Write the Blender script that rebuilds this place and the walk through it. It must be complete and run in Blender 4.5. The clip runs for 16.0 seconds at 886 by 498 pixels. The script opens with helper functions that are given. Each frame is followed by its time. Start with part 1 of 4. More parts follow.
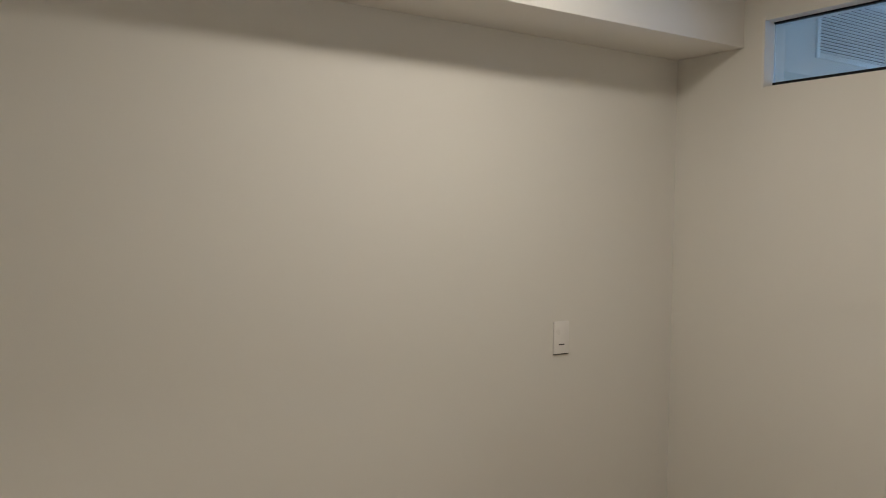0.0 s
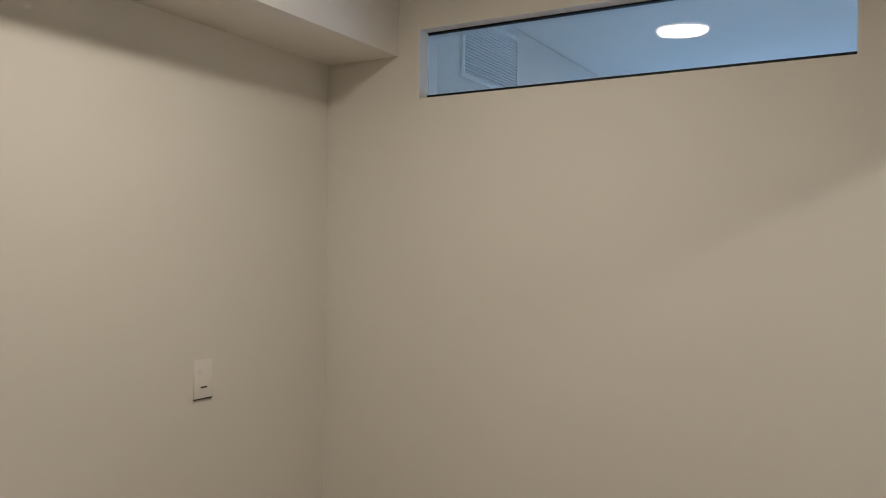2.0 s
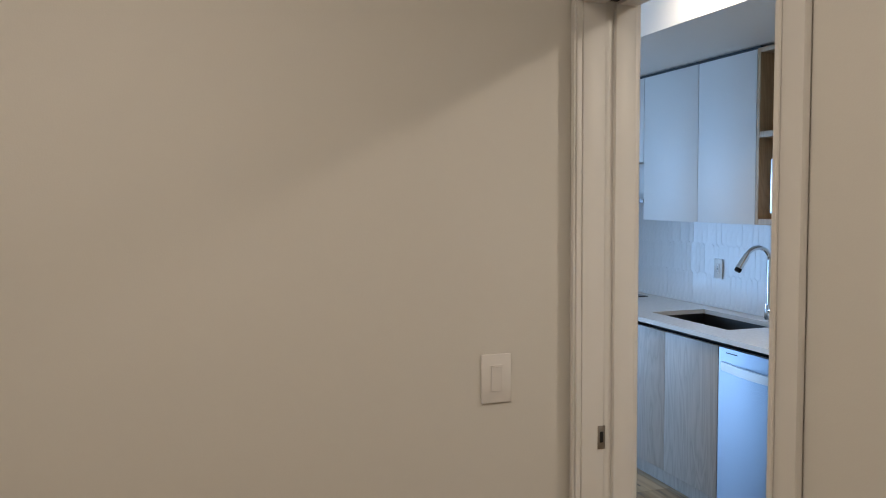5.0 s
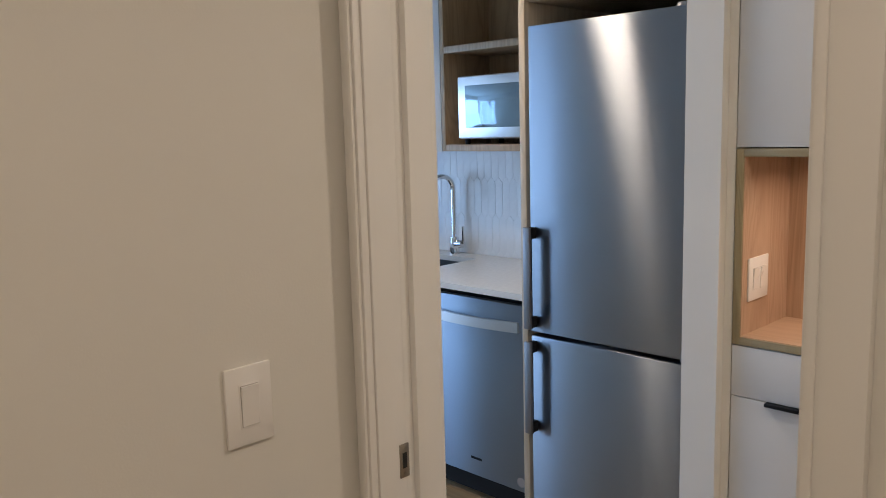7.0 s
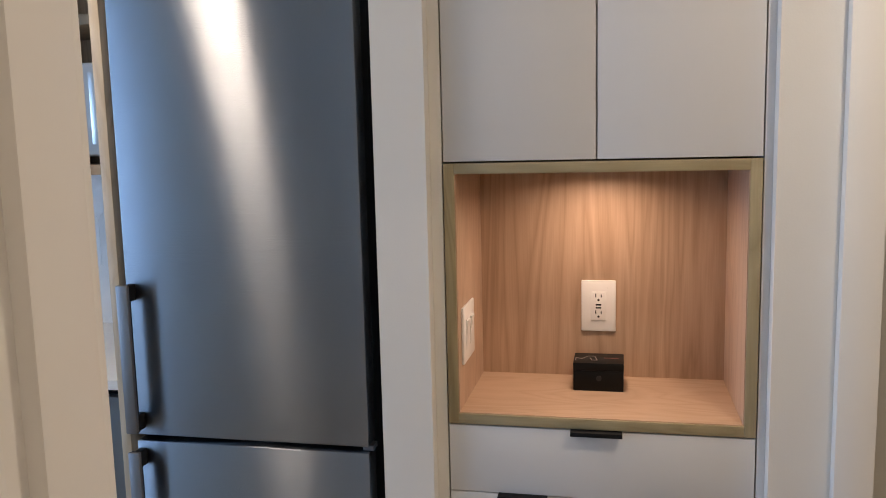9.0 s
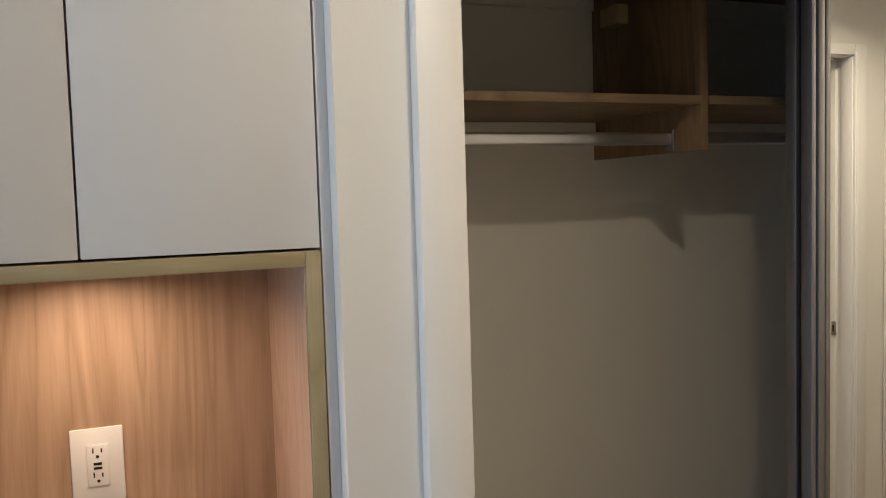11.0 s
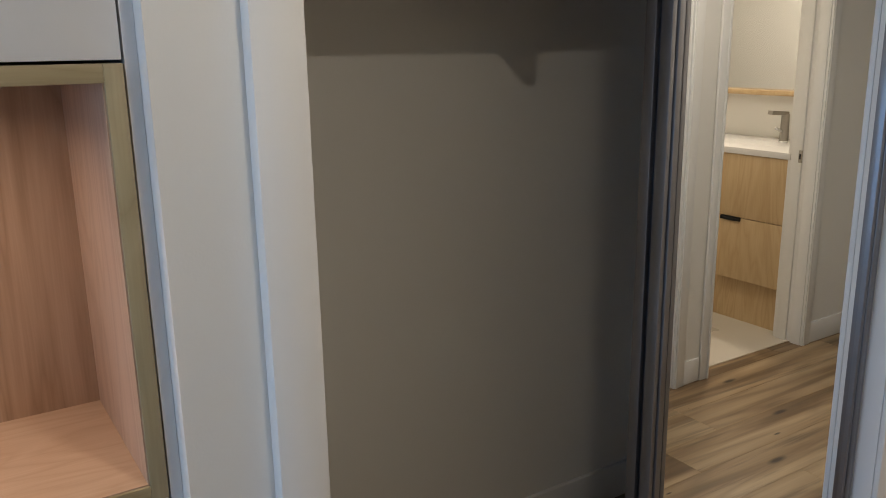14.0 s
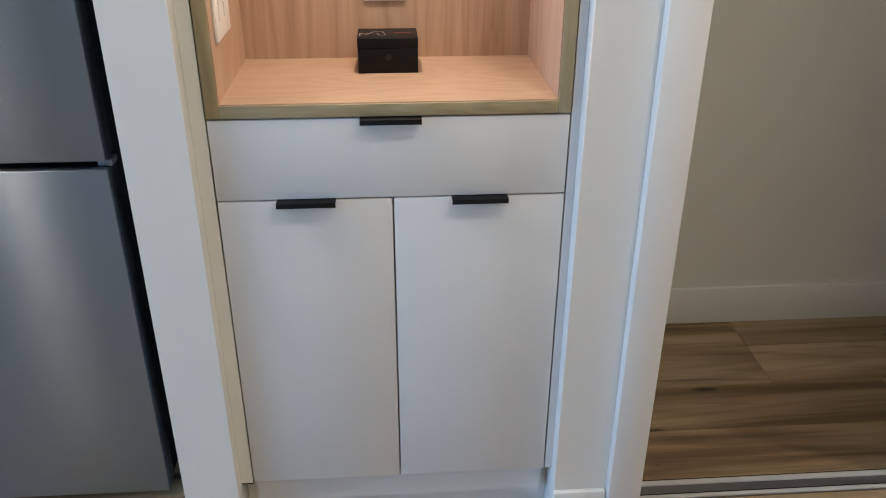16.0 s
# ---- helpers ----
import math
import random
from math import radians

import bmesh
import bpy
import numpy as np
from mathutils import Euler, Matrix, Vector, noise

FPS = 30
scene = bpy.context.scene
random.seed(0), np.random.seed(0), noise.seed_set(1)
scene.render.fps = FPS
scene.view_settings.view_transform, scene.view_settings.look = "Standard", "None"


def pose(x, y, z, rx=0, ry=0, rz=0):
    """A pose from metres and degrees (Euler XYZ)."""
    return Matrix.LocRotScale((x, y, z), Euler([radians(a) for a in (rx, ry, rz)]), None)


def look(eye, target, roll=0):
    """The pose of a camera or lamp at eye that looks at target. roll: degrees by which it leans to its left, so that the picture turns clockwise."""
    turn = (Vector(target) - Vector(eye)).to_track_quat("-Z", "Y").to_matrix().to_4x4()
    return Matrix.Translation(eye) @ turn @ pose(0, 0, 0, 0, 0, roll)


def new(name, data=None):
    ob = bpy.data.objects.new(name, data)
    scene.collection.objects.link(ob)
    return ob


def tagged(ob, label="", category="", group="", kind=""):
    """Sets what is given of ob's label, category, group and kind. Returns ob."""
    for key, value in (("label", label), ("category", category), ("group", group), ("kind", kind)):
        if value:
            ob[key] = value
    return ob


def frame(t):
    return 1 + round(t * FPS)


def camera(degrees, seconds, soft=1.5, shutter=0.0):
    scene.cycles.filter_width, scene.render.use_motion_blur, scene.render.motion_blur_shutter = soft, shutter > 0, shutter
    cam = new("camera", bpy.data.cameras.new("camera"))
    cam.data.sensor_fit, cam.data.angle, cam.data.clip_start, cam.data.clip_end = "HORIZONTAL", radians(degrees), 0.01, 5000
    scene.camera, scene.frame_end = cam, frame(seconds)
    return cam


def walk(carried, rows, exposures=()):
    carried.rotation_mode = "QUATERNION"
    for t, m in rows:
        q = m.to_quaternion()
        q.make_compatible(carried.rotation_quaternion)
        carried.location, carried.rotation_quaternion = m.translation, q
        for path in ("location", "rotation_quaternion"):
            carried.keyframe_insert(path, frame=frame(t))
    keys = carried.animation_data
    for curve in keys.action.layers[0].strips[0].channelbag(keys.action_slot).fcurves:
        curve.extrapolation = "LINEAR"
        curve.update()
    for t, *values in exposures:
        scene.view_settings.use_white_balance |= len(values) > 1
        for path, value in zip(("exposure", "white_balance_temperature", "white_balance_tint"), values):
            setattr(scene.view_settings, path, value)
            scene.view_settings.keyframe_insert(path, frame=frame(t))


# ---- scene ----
cam = camera(57.0, 16.0, soft=1.0)
PATH = [
    (0, (-1.137, -2.612, 1.618), (-2.801, -1.507, 1.538), 0.8),
    (0.5, (-1.289, -2.528, 1.588), (-2.789, -1.206, 1.53), 0.9),
    (1, (-1.4, -2.479, 1.583), (-2.737, -0.991, 1.548), 1.1),
    (1.5, (-1.456, -2.442, 1.581), (-2.623, -0.818, 1.562), 1.0),
    (2, (-1.508, -2.397, 1.565), (-2.503, -0.662, 1.579), 0.6),
    (2.5, (-1.649, -2.299, 1.554), (-2.455, -0.468, 1.574), 0.3),
    (3, (-1.792, -2.21, 1.564), (-2.335, -0.285, 1.579), -0.0),
    (3.5, (-1.966, -2.153, 1.571), (-2.158, -0.162, 1.577), -0.4),
    (3.7, (-2.01, -2.134, 1.573), (-2.094, -0.136, 1.565), -0.6),
    (5.8, (-2.259, -1.431, 1.591), (-1.242, 0.279, 1.384), -0.2),
    (6, (-2.261, -1.368, 1.586), (-1.162, 0.288, 1.367), -0.4),
    (6.5, (-2.201, -1.197, 1.567), (-0.941, 0.334, 1.312), -0.7),
    (7, (-2.09, -0.982, 1.545), (-0.691, 0.417, 1.252), -1.6),
    (7.5, (-1.987, -0.766, 1.528), (-0.381, 0.379, 1.194), -2.5),
    (8, (-1.872, -0.598, 1.515), (-0.104, 0.259, 1.142), -2.5),
    (8.2, (-1.811, -0.531, 1.497), (-0.001, 0.235, 1.125), -2.2),
    (10.3, (-1.281, -0.254, 1.548), (0.696, -0.541, 1.456), -2.0),
    (10.5, (-1.237, -0.273, 1.541), (0.714, -0.698, 1.436), -2.0),
    (11, (-1.086, -0.348, 1.539), (0.77, -1.081, 1.408), -1.7),
    (11.5, (-0.92, -0.397, 1.555), (0.812, -1.391, 1.44), -1.7),
    (12, (-0.748, -0.415, 1.583), (0.816, -1.659, 1.505), -2.2),
    (12.5, (-0.704, -0.43, 1.594), (0.754, -1.798, 1.555), -2.5),
    (13, (-0.732, -0.439, 1.567), (0.754, -1.772, 1.449), -2.4),
    (13.5, (-0.824, -0.44, 1.517), (0.73, -1.667, 1.24), -1.4),
    (14, (-0.962, -0.397, 1.485), (0.673, -1.442, 0.997), -0.9),
    (14.5, (-1.068, -0.388, 1.416), (0.589, -1.28, 0.74), -0.4),
    (15, (-1.194, -0.324, 1.386), (0.482, -1.063, 0.582), 0.7),
    (15.5, (-1.287, -0.305, 1.365), (0.447, -0.778, 0.488), 0.6),
    (16, (-1.293, -0.291, 1.352), (0.484, -0.422, 0.445), 0.2),
]
walk(cam, [(t, look(e, g, r)) for t, e, g, r in PATH],
     exposures=((0.0, -0.10, 6220, 10), (2.5, -0.12, 6500, 13), (3.6, -0.16, 6380, 15), (5.8, -0.30, 6980, 15), (8.2, -0.30, 7120, 20),
                (10.5, -0.11, 7330, 15), (11.5, -0.48, 6920, 12), (12.5, -0.60, 6780, 13), (13.5, -0.54, 6680, 14), (14.0, -0.52, 6480, 13),
                (14.5, -0.10, 6250, 11), (15.0, 0.14, 6270, 9), (16.0, 0.19, 6280, 11)))


# ---- world and lights ----
world = bpy.data.worlds.new("world")
scene.world = world
world.use_nodes = True
wn = world.node_tree.nodes
sky = wn.new("ShaderNodeTexSky")
sky.sky_type, sky.sun_disc = "NISHITA", False
sky.sun_elevation, sky.sun_rotation = radians(35), radians(200)
wn["Background"].inputs["Strength"].default_value = 0.12
world.node_tree.links.new(sky.outputs["Color"], wn["Background"].inputs["Color"])


def area(name, eye, target, size, watts, rgb, size_y=0.0, disk=True, spread=180):
    data = bpy.data.lights.new(name, "AREA")
    data.shape = "DISK" if disk else "RECTANGLE"
    data.size = size
    if not disk:
        data.size_y = size_y
    data.energy, data.color, data.spread = watts, rgb, radians(spread)
    ob = new(name, data)
    ob.matrix_world = look(eye, target)
    return ob


DEN_LAMP = (-2.41, -1.21, 2.60)
HALL_LAMP = (-0.72, -0.86, 2.28)
# Unseen fill lamp, added to brighten the south end of the hall.
HALL_FILL_REAR = (-0.62, -2.70, 2.28)
KITCHEN_LAMP = (-0.32, 1.02, 2.60)
WARM = (1, 0.90, 0.74)
area("den_light", (-2.41, -1.21, 2.585), (-2.41, -1.21, 0), 0.22, 12.5, (1, 0.885, 0.735), spread=172)
area("hall_light", (-0.72, -0.86, 2.265), (-0.72, -0.86, 0), 0.09, 6.6, WARM, spread=180)
area("hall_fill_rear", (-0.62, -2.70, 2.265), (-0.62, -2.70, 0), 0.12, 12, WARM, spread=160)
area("kitchen_light", (-0.32, 1.02, 2.585), (-0.32, 1.02, 0), 0.34, 12.5, WARM, spread=170)
area("bath_light", (-1.95, -4.25, 2.10), (-1.95, -3.4, 1.6), 0.6, 20, (1, 0.87, 0.68), 0.08, False)
area("niche_light", (0.145, -0.3, 1.4465), (0.15, -0.3, 0), 0.06, 1.28, (1, 0.80, 0.64), spread=160)
area("window_daylight_north", (-1.75, 6.45, 1.3), (-1.75, 0, 2.0), 2.8, 150, (0.29, 0.565, 1.0), 2.0, False)
area("window_daylight_west", (-3.33, 5.5, 1.25), (0.5, 4.2, 1.8), 1.6, 52, (0.29, 0.565, 1.0), 1.9, False)


# ---- materials ----
def material(name, rgb, rough=0.5, metal=0.0, bump=0.0, bump_scale=200.0, vary=0.0, vary_scale=3.0, spec=0.5, emit=0.0):
    """A surface with uneven tone at a coarse scale and fine relief."""
    m = bpy.data.materials.new(name)
    m.use_nodes = True
    nt = m.node_tree
    p = nt.nodes["Principled BSDF"]
    p.inputs["Base Color"].default_value = (*rgb, 1)
    p.inputs["Roughness"].default_value = rough
    p.inputs["Metallic"].default_value = metal
    p.inputs["Specular IOR Level"].default_value = spec
    tc = nt.nodes.new("ShaderNodeTexCoord")
    if vary:
        n = nt.nodes.new("ShaderNodeTexNoise")
        n.inputs["Scale"].default_value, n.inputs["Detail"].default_value = vary_scale, 6
        nt.links.new(tc.outputs["Object"], n.inputs["Vector"])
        mix = nt.nodes.new("ShaderNodeMix")
        mix.data_type = "RGBA"
        mix.inputs["A"].default_value = (*[c * (1 - vary) for c in rgb], 1)
        mix.inputs["B"].default_value = (*[min(1, c * (1 + vary)) for c in rgb], 1)
        nt.links.new(n.outputs["Fac"], mix.inputs["Factor"])
        nt.links.new(mix.outputs["Result"], p.inputs["Base Color"])
        ramp = nt.nodes.new("ShaderNodeMapRange")
        ramp.inputs["To Min"].default_value, ramp.inputs["To Max"].default_value = max(0, rough - 0.08), min(1, rough + 0.08)
        nt.links.new(n.outputs["Fac"], ramp.inputs["Value"])
        nt.links.new(ramp.outputs["Result"], p.inputs["Roughness"])
    if bump:
        b = nt.nodes.new("ShaderNodeTexNoise")
        b.inputs["Scale"].default_value, b.inputs["Detail"].default_value = bump_scale, 3
        nt.links.new(tc.outputs["Object"], b.inputs["Vector"])
        bp = nt.nodes.new("ShaderNodeBump")
        bp.inputs["Strength"].default_value, bp.inputs["Distance"].default_value = bump, 0.002
        nt.links.new(b.outputs["Fac"], bp.inputs["Height"])
        nt.links.new(bp.outputs["Normal"], p.inputs["Normal"])
    if emit:
        p.inputs["Emission Color"].default_value = (*rgb, 1)
        p.inputs["Emission Strength"].default_value = emit
    return m


def wood(name, dark, light, along="z", grain=26.0, rough=0.45, contrast=1.0, per_object=False, knots=0.0, bump=0.15, long=0.032, swirl=0.6):
    """Timber: long figure, fine pores along one axis, knots if wanted."""
    m = bpy.data.materials.new(name)
    m.use_nodes = True
    nt = m.node_tree
    p = nt.nodes["Principled BSDF"]
    tc = nt.nodes.new("ShaderNodeTexCoord")
    src = tc.outputs["Object"]
    if per_object:
        info = nt.nodes.new("ShaderNodeObjectInfo")
        mul = nt.nodes.new("ShaderNodeMath")
        mul.operation = "MULTIPLY"
        mul.inputs[1].default_value = 73.0
        nt.links.new(info.outputs["Random"], mul.inputs[0])
        add = nt.nodes.new("ShaderNodeVectorMath")
        nt.links.new(src, add.inputs[0])
        nt.links.new(mul.outputs[0], add.inputs[1])
        src = add.outputs["Vector"]

    def stretched(cross, lengthwise):
        mp = nt.nodes.new("ShaderNodeMapping")
        s = [cross, cross, cross]
        s["xyz".index(along)] = lengthwise
        mp.inputs["Scale"].default_value = s
        nt.links.new(src, mp.inputs["Vector"])
        return mp.outputs["Vector"]

    broad = nt.nodes.new("ShaderNodeTexNoise")
    broad.inputs["Scale"].default_value, broad.inputs["Detail"].default_value = 1.0, 3
    broad.inputs["Distortion"].default_value = swirl
    nt.links.new(stretched(grain * 0.22, grain * long), broad.inputs["Vector"])
    wave = nt.nodes.new("ShaderNodeMath")
    wave.operation = "MULTIPLY"
    wave.inputs[1].default_value = 24.0
    nt.links.new(broad.outputs["Fac"], wave.inputs[0])
    frac = nt.nodes.new("ShaderNodeMath")
    frac.operation = "PINGPONG"
    frac.inputs[1].default_value = 1.0
    nt.links.new(wave.outputs[0], frac.inputs[0])
    sharp = nt.nodes.new("ShaderNodeMath")
    sharp.operation = "POWER"
    sharp.inputs[1].default_value = 0.6
    nt.links.new(frac.outputs[0], sharp.inputs[0])
    fine = nt.nodes.new("ShaderNodeTexNoise")
    fine.inputs["Scale"].default_value, fine.inputs["Detail"].default_value = 1.0, 5
    nt.links.new(stretched(grain * 9, grain * 0.3), fine.inputs["Vector"])
    mixed = nt.nodes.new("ShaderNodeMix")
    mixed.inputs["Factor"].default_value = 0.55
    nt.links.new(sharp.outputs[0], mixed.inputs["A"])
    nt.links.new(fine.outputs["Fac"], mixed.inputs["B"])
    ramp = nt.nodes.new("ShaderNodeValToRGB")
    mid = 0.55
    ramp.color_ramp.elements[0].position = mid - 0.35 / contrast
    ramp.color_ramp.elements[1].position = mid + 0.30 / contrast
    ramp.color_ramp.elements[0].color = (*dark, 1)
    ramp.color_ramp.elements[1].color = (*light, 1)
    nt.links.new(mixed.outputs["Result"], ramp.inputs["Fac"])
    out = ramp.outputs["Color"]
    if knots:
        patch = nt.nodes.new("ShaderNodeTexNoise")
        patch.inputs["Scale"].default_value, patch.inputs["Detail"].default_value = 1.0, 4
        nt.links.new(stretched(8.5, 0.9), patch.inputs["Vector"])
        pr = nt.nodes.new("ShaderNodeValToRGB")
        pr.color_ramp.elements[0].position, pr.color_ramp.elements[1].position = 0.45, 0.66
        nt.links.new(patch.outputs["Fac"], pr.inputs["Fac"])
        dk = nt.nodes.new("ShaderNodeMix")
        dk.data_type, dk.blend_type = "RGBA", "MIX"
        k = nt.nodes.new("ShaderNodeMath")
        k.operation = "MULTIPLY"
        k.inputs[1].default_value = knots
        nt.links.new(pr.outputs["Color"], k.inputs[0])
        nt.links.new(k.outputs[0], dk.inputs["Factor"])
        nt.links.new(out, dk.inputs["A"])
        dk.inputs["B"].default_value = (*[c * 0.35 for c in dark], 1)
        out = dk.outputs["Result"]
        vor = nt.nodes.new("ShaderNodeTexVoronoi")
        vor.voronoi_dimensions = "2D"
        vor.inputs["Scale"].default_value = 1.0
        nt.links.new(stretched(6.0, 1.9), vor.inputs["Vector"])
        vr = nt.nodes.new("ShaderNodeMapRange")
        vr.inputs["From Min"].default_value, vr.inputs["From Max"].default_value = 0.018, 0.075
        vr.inputs["To Min"].default_value, vr.inputs["To Max"].default_value = 0.85, 0.0
        nt.links.new(vor.outputs["Distance"], vr.inputs["Value"])
        dk2 = nt.nodes.new("ShaderNodeMix")
        dk2.data_type = "RGBA"
        nt.links.new(vr.outputs["Result"], dk2.inputs["Factor"])
        nt.links.new(out, dk2.inputs["A"])
        dk2.inputs["B"].default_value = (*[c * 0.22 for c in dark], 1)
        out = dk2.outputs["Result"]
    if per_object:
        hsv = nt.nodes.new("ShaderNodeHueSaturation")
        mr = nt.nodes.new("ShaderNodeMapRange")
        mr.inputs["To Min"].default_value, mr.inputs["To Max"].default_value = 0.84, 1.14
        nt.links.new(info.outputs["Random"], mr.inputs["Value"])
        nt.links.new(mr.outputs["Result"], hsv.inputs["Value"])
        nt.links.new(out, hsv.inputs["Color"])
        out = hsv.outputs["Color"]
    nt.links.new(out, p.inputs["Base Color"])
    p.inputs["Roughness"].default_value = rough
    bp = nt.nodes.new("ShaderNodeBump")
    bp.inputs["Strength"].default_value, bp.inputs["Distance"].default_value = bump, 0.001
    nt.links.new(fine.outputs["Fac"], bp.inputs["Height"])
    nt.links.new(bp.outputs["Normal"], p.inputs["Normal"])
    return m


def plank_wood(name, dark, mid, light, rough=0.42):
    """Floor board, long axis y: soft broad bands, faint figure, sparse dark streaks and knots, a tone of its own per board."""
    m = bpy.data.materials.new(name)
    m.use_nodes = True
    nt = m.node_tree
    p = nt.nodes["Principled BSDF"]

    def node(kind, **put):
        n = nt.nodes.new("ShaderNode" + kind)
        for k, v in put.items():
            n.inputs[k.replace("_", " ")].default_value = v
        return n
    tc, info = node("TexCoord"), node("ObjectInfo")
    shift = node("VectorMath")
    shift.operation = "MULTIPLY_ADD"
    comb = node("CombineXYZ")
    for k in "XYZ":
        nt.links.new(info.outputs["Random"], comb.inputs[k])
    nt.links.new(comb.outputs[0], shift.inputs[0])
    shift.inputs[1].default_value = (61.0, 83.0, 47.0)
    nt.links.new(tc.outputs["Object"], shift.inputs[2])

    def noise(cross, lengthwise, detail, swirl=0.0, rough_=0.5):
        mp = node("Mapping", Scale=(cross, lengthwise, cross))
        nt.links.new(shift.outputs[0], mp.inputs["Vector"])
        n = node("TexNoise", Scale=1.0, Detail=detail, Distortion=swirl, Roughness=rough_)
        nt.links.new(mp.outputs[0], n.inputs["Vector"])
        return n.outputs["Fac"]

    def ranged(src, a, b, lo, hi):
        r = node("MapRange", From_Min=a, From_Max=b, To_Min=lo, To_Max=hi)
        nt.links.new(src, r.inputs["Value"])
        return r.outputs["Result"]

    def times(src, factor):
        n = node("Mix")
        n.data_type, n.blend_type = "RGBA", "MULTIPLY"
        n.inputs["Factor"].default_value = 1.0
        nt.links.new(src, n.inputs["A"])
        nt.links.new(factor, n.inputs["B"])
        return n.outputs["Result"]
    ramp = node("ValToRGB")
    e = ramp.color_ramp.elements
    e[0].position, e[0].color, e[1].position, e[1].color = 0.36, (*dark, 1), 0.66, (*light, 1)
    k = e.new(0.48)
    k.color = (*mid, 1)
    nt.links.new(noise(11.0, 0.7, 4, 0.4), ramp.inputs["Fac"])
    col = ramp.outputs["Color"]
    ring = node("Math")
    ring.operation = "PINGPONG"
    ring.inputs[1].default_value = 1.0
    wide = node("Math")
    wide.operation = "MULTIPLY"
    wide.inputs[1].default_value = 16.0
    nt.links.new(noise(5.0, 0.5, 1, 0.2), wide.inputs[0])
    nt.links.new(wide.outputs[0], ring.inputs[0])
    col = times(col, ranged(ring.outputs[0], 0.0, 0.45, 0.82, 1.0))
    fine = noise(190.0, 5.0, 4)
    col = times(col, ranged(fine, 0.3, 0.7, 0.91, 1.06))
    col = times(col, ranged(noise(27.0, 1.2, 6, 0.4, 0.6), 0.54, 0.70, 1.0, 0.50))
    mp = node("Mapping", Scale=(6.5, 1.9, 1.0))
    nt.links.new(shift.outputs[0], mp.inputs["Vector"])
    vor = node("TexVoronoi", Scale=1.0)
    vor.voronoi_dimensions = "2D"
    nt.links.new(mp.outputs[0], vor.inputs["Vector"])
    sep = node("SeparateColor")
    nt.links.new(vor.outputs["Color"], sep.inputs[0])
    size = ranged(sep.outputs[0], 0.35, 1.0, 0.0, 0.115)
    d = node("Math")
    d.operation = "DIVIDE"
    nt.links.new(vor.outputs["Distance"], d.inputs[0])
    safe = node("Math")
    safe.inputs[1].default_value = 0.001
    nt.links.new(size, safe.inputs[0])
    nt.links.new(safe.outputs[0], d.inputs[1])
    col = times(col, ranged(d.outputs[0], 0.40, 1.15, 0.20, 1.0))
    col = times(col, ranged(info.outputs["Random"], 0.0, 1.0, 0.88, 1.10))
    nt.links.new(col, p.inputs["Base Color"])
    nt.links.new(ranged(fine, 0.3, 0.7, rough - 0.06, rough + 0.08), p.inputs["Roughness"])
    bp = node("Bump", Strength=0.15, Distance=0.001)
    nt.links.new(fine, bp.inputs["Height"])
    nt.links.new(bp.outputs["Normal"], p.inputs["Normal"])
    return m


def brushed(name, rgb, rough, aniso, turn):
    """Brushed steel: streaks along the brushing, stretched highlights."""
    m = material(name, rgb, rough, 1.0)
    nt = m.node_tree
    p = nt.nodes["Principled BSDF"]
    p.inputs["Anisotropic"].default_value = aniso
    p.inputs["Anisotropic Rotation"].default_value = turn
    tan = nt.nodes.new("ShaderNodeCombineXYZ")
    tan.inputs["Z"].default_value = 1.0
    nt.links.new(tan.outputs["Vector"], p.inputs["Tangent"])
    tc = nt.nodes.new("ShaderNodeTexCoord")
    mp = nt.nodes.new("ShaderNodeMapping")
    mp.inputs["Scale"].default_value = (0.7, 0.7, 2400)
    n = nt.nodes.new("ShaderNodeTexNoise")
    n.inputs["Scale"].default_value, n.inputs["Detail"].default_value = 1.0, 4
    nt.links.new(tc.outputs["Object"], mp.inputs["Vector"])
    nt.links.new(mp.outputs["Vector"], n.inputs["Vector"])
    mr = nt.nodes.new("ShaderNodeMapRange")
    mr.inputs["To Min"].default_value, mr.inputs["To Max"].default_value = rough - 0.05, rough + 0.06
    nt.links.new(n.outputs["Fac"], mr.inputs["Value"])
    nt.links.new(mr.outputs["Result"], p.inputs["Roughness"])
    bp = nt.nodes.new("ShaderNodeBump")
    bp.inputs["Strength"].default_value, bp.inputs["Distance"].default_value = 1.0, 0.00042
    nt.links.new(n.outputs["Fac"], bp.inputs["Height"])
    nt.links.new(bp.outputs["Normal"], p.inputs["Normal"])
    return m


PAINT = material("wall_paint", (0.77, 0.752, 0.702), 0.62, bump=0.10, bump_scale=260, vary=0.015, vary_scale=1.4)
CEIL = material("ceiling_paint", (0.82, 0.80, 0.76), 0.8, bump=0.08, bump_scale=220, vary=0.015, vary_scale=1.1)
TRIM = material("trim_paint", (0.79, 0.778, 0.745), 0.38, bump=0.03, bump_scale=90, vary=0.012, vary_scale=4)
WHITE_LAM = material("white_laminate", (0.72, 0.712, 0.695), 0.42, bump=0.02, bump_scale=500, vary=0.012, vary_scale=5)
PLASTIC = material("white_plastic", (0.84, 0.82, 0.79), 0.3, vary=0.01, vary_scale=20)
DARK = material("dark_gap", (0.012, 0.012, 0.012), 0.6, vary=0.1, vary_scale=10)
BLACK = material("black_metal", (0.008, 0.008, 0.009), 0.55, bump=0.03, bump_scale=400, vary=0.1, vary_scale=30, spec=0.25)
CARD = material("black_card", (0.004, 0.004, 0.004), 0.5, bump=0.05, bump_scale=300, vary=0.15, vary_scale=20, spec=0.22)
PRINT = material("grey_print", (0.30, 0.26, 0.24), 0.5, vary=0.05, vary_scale=30)
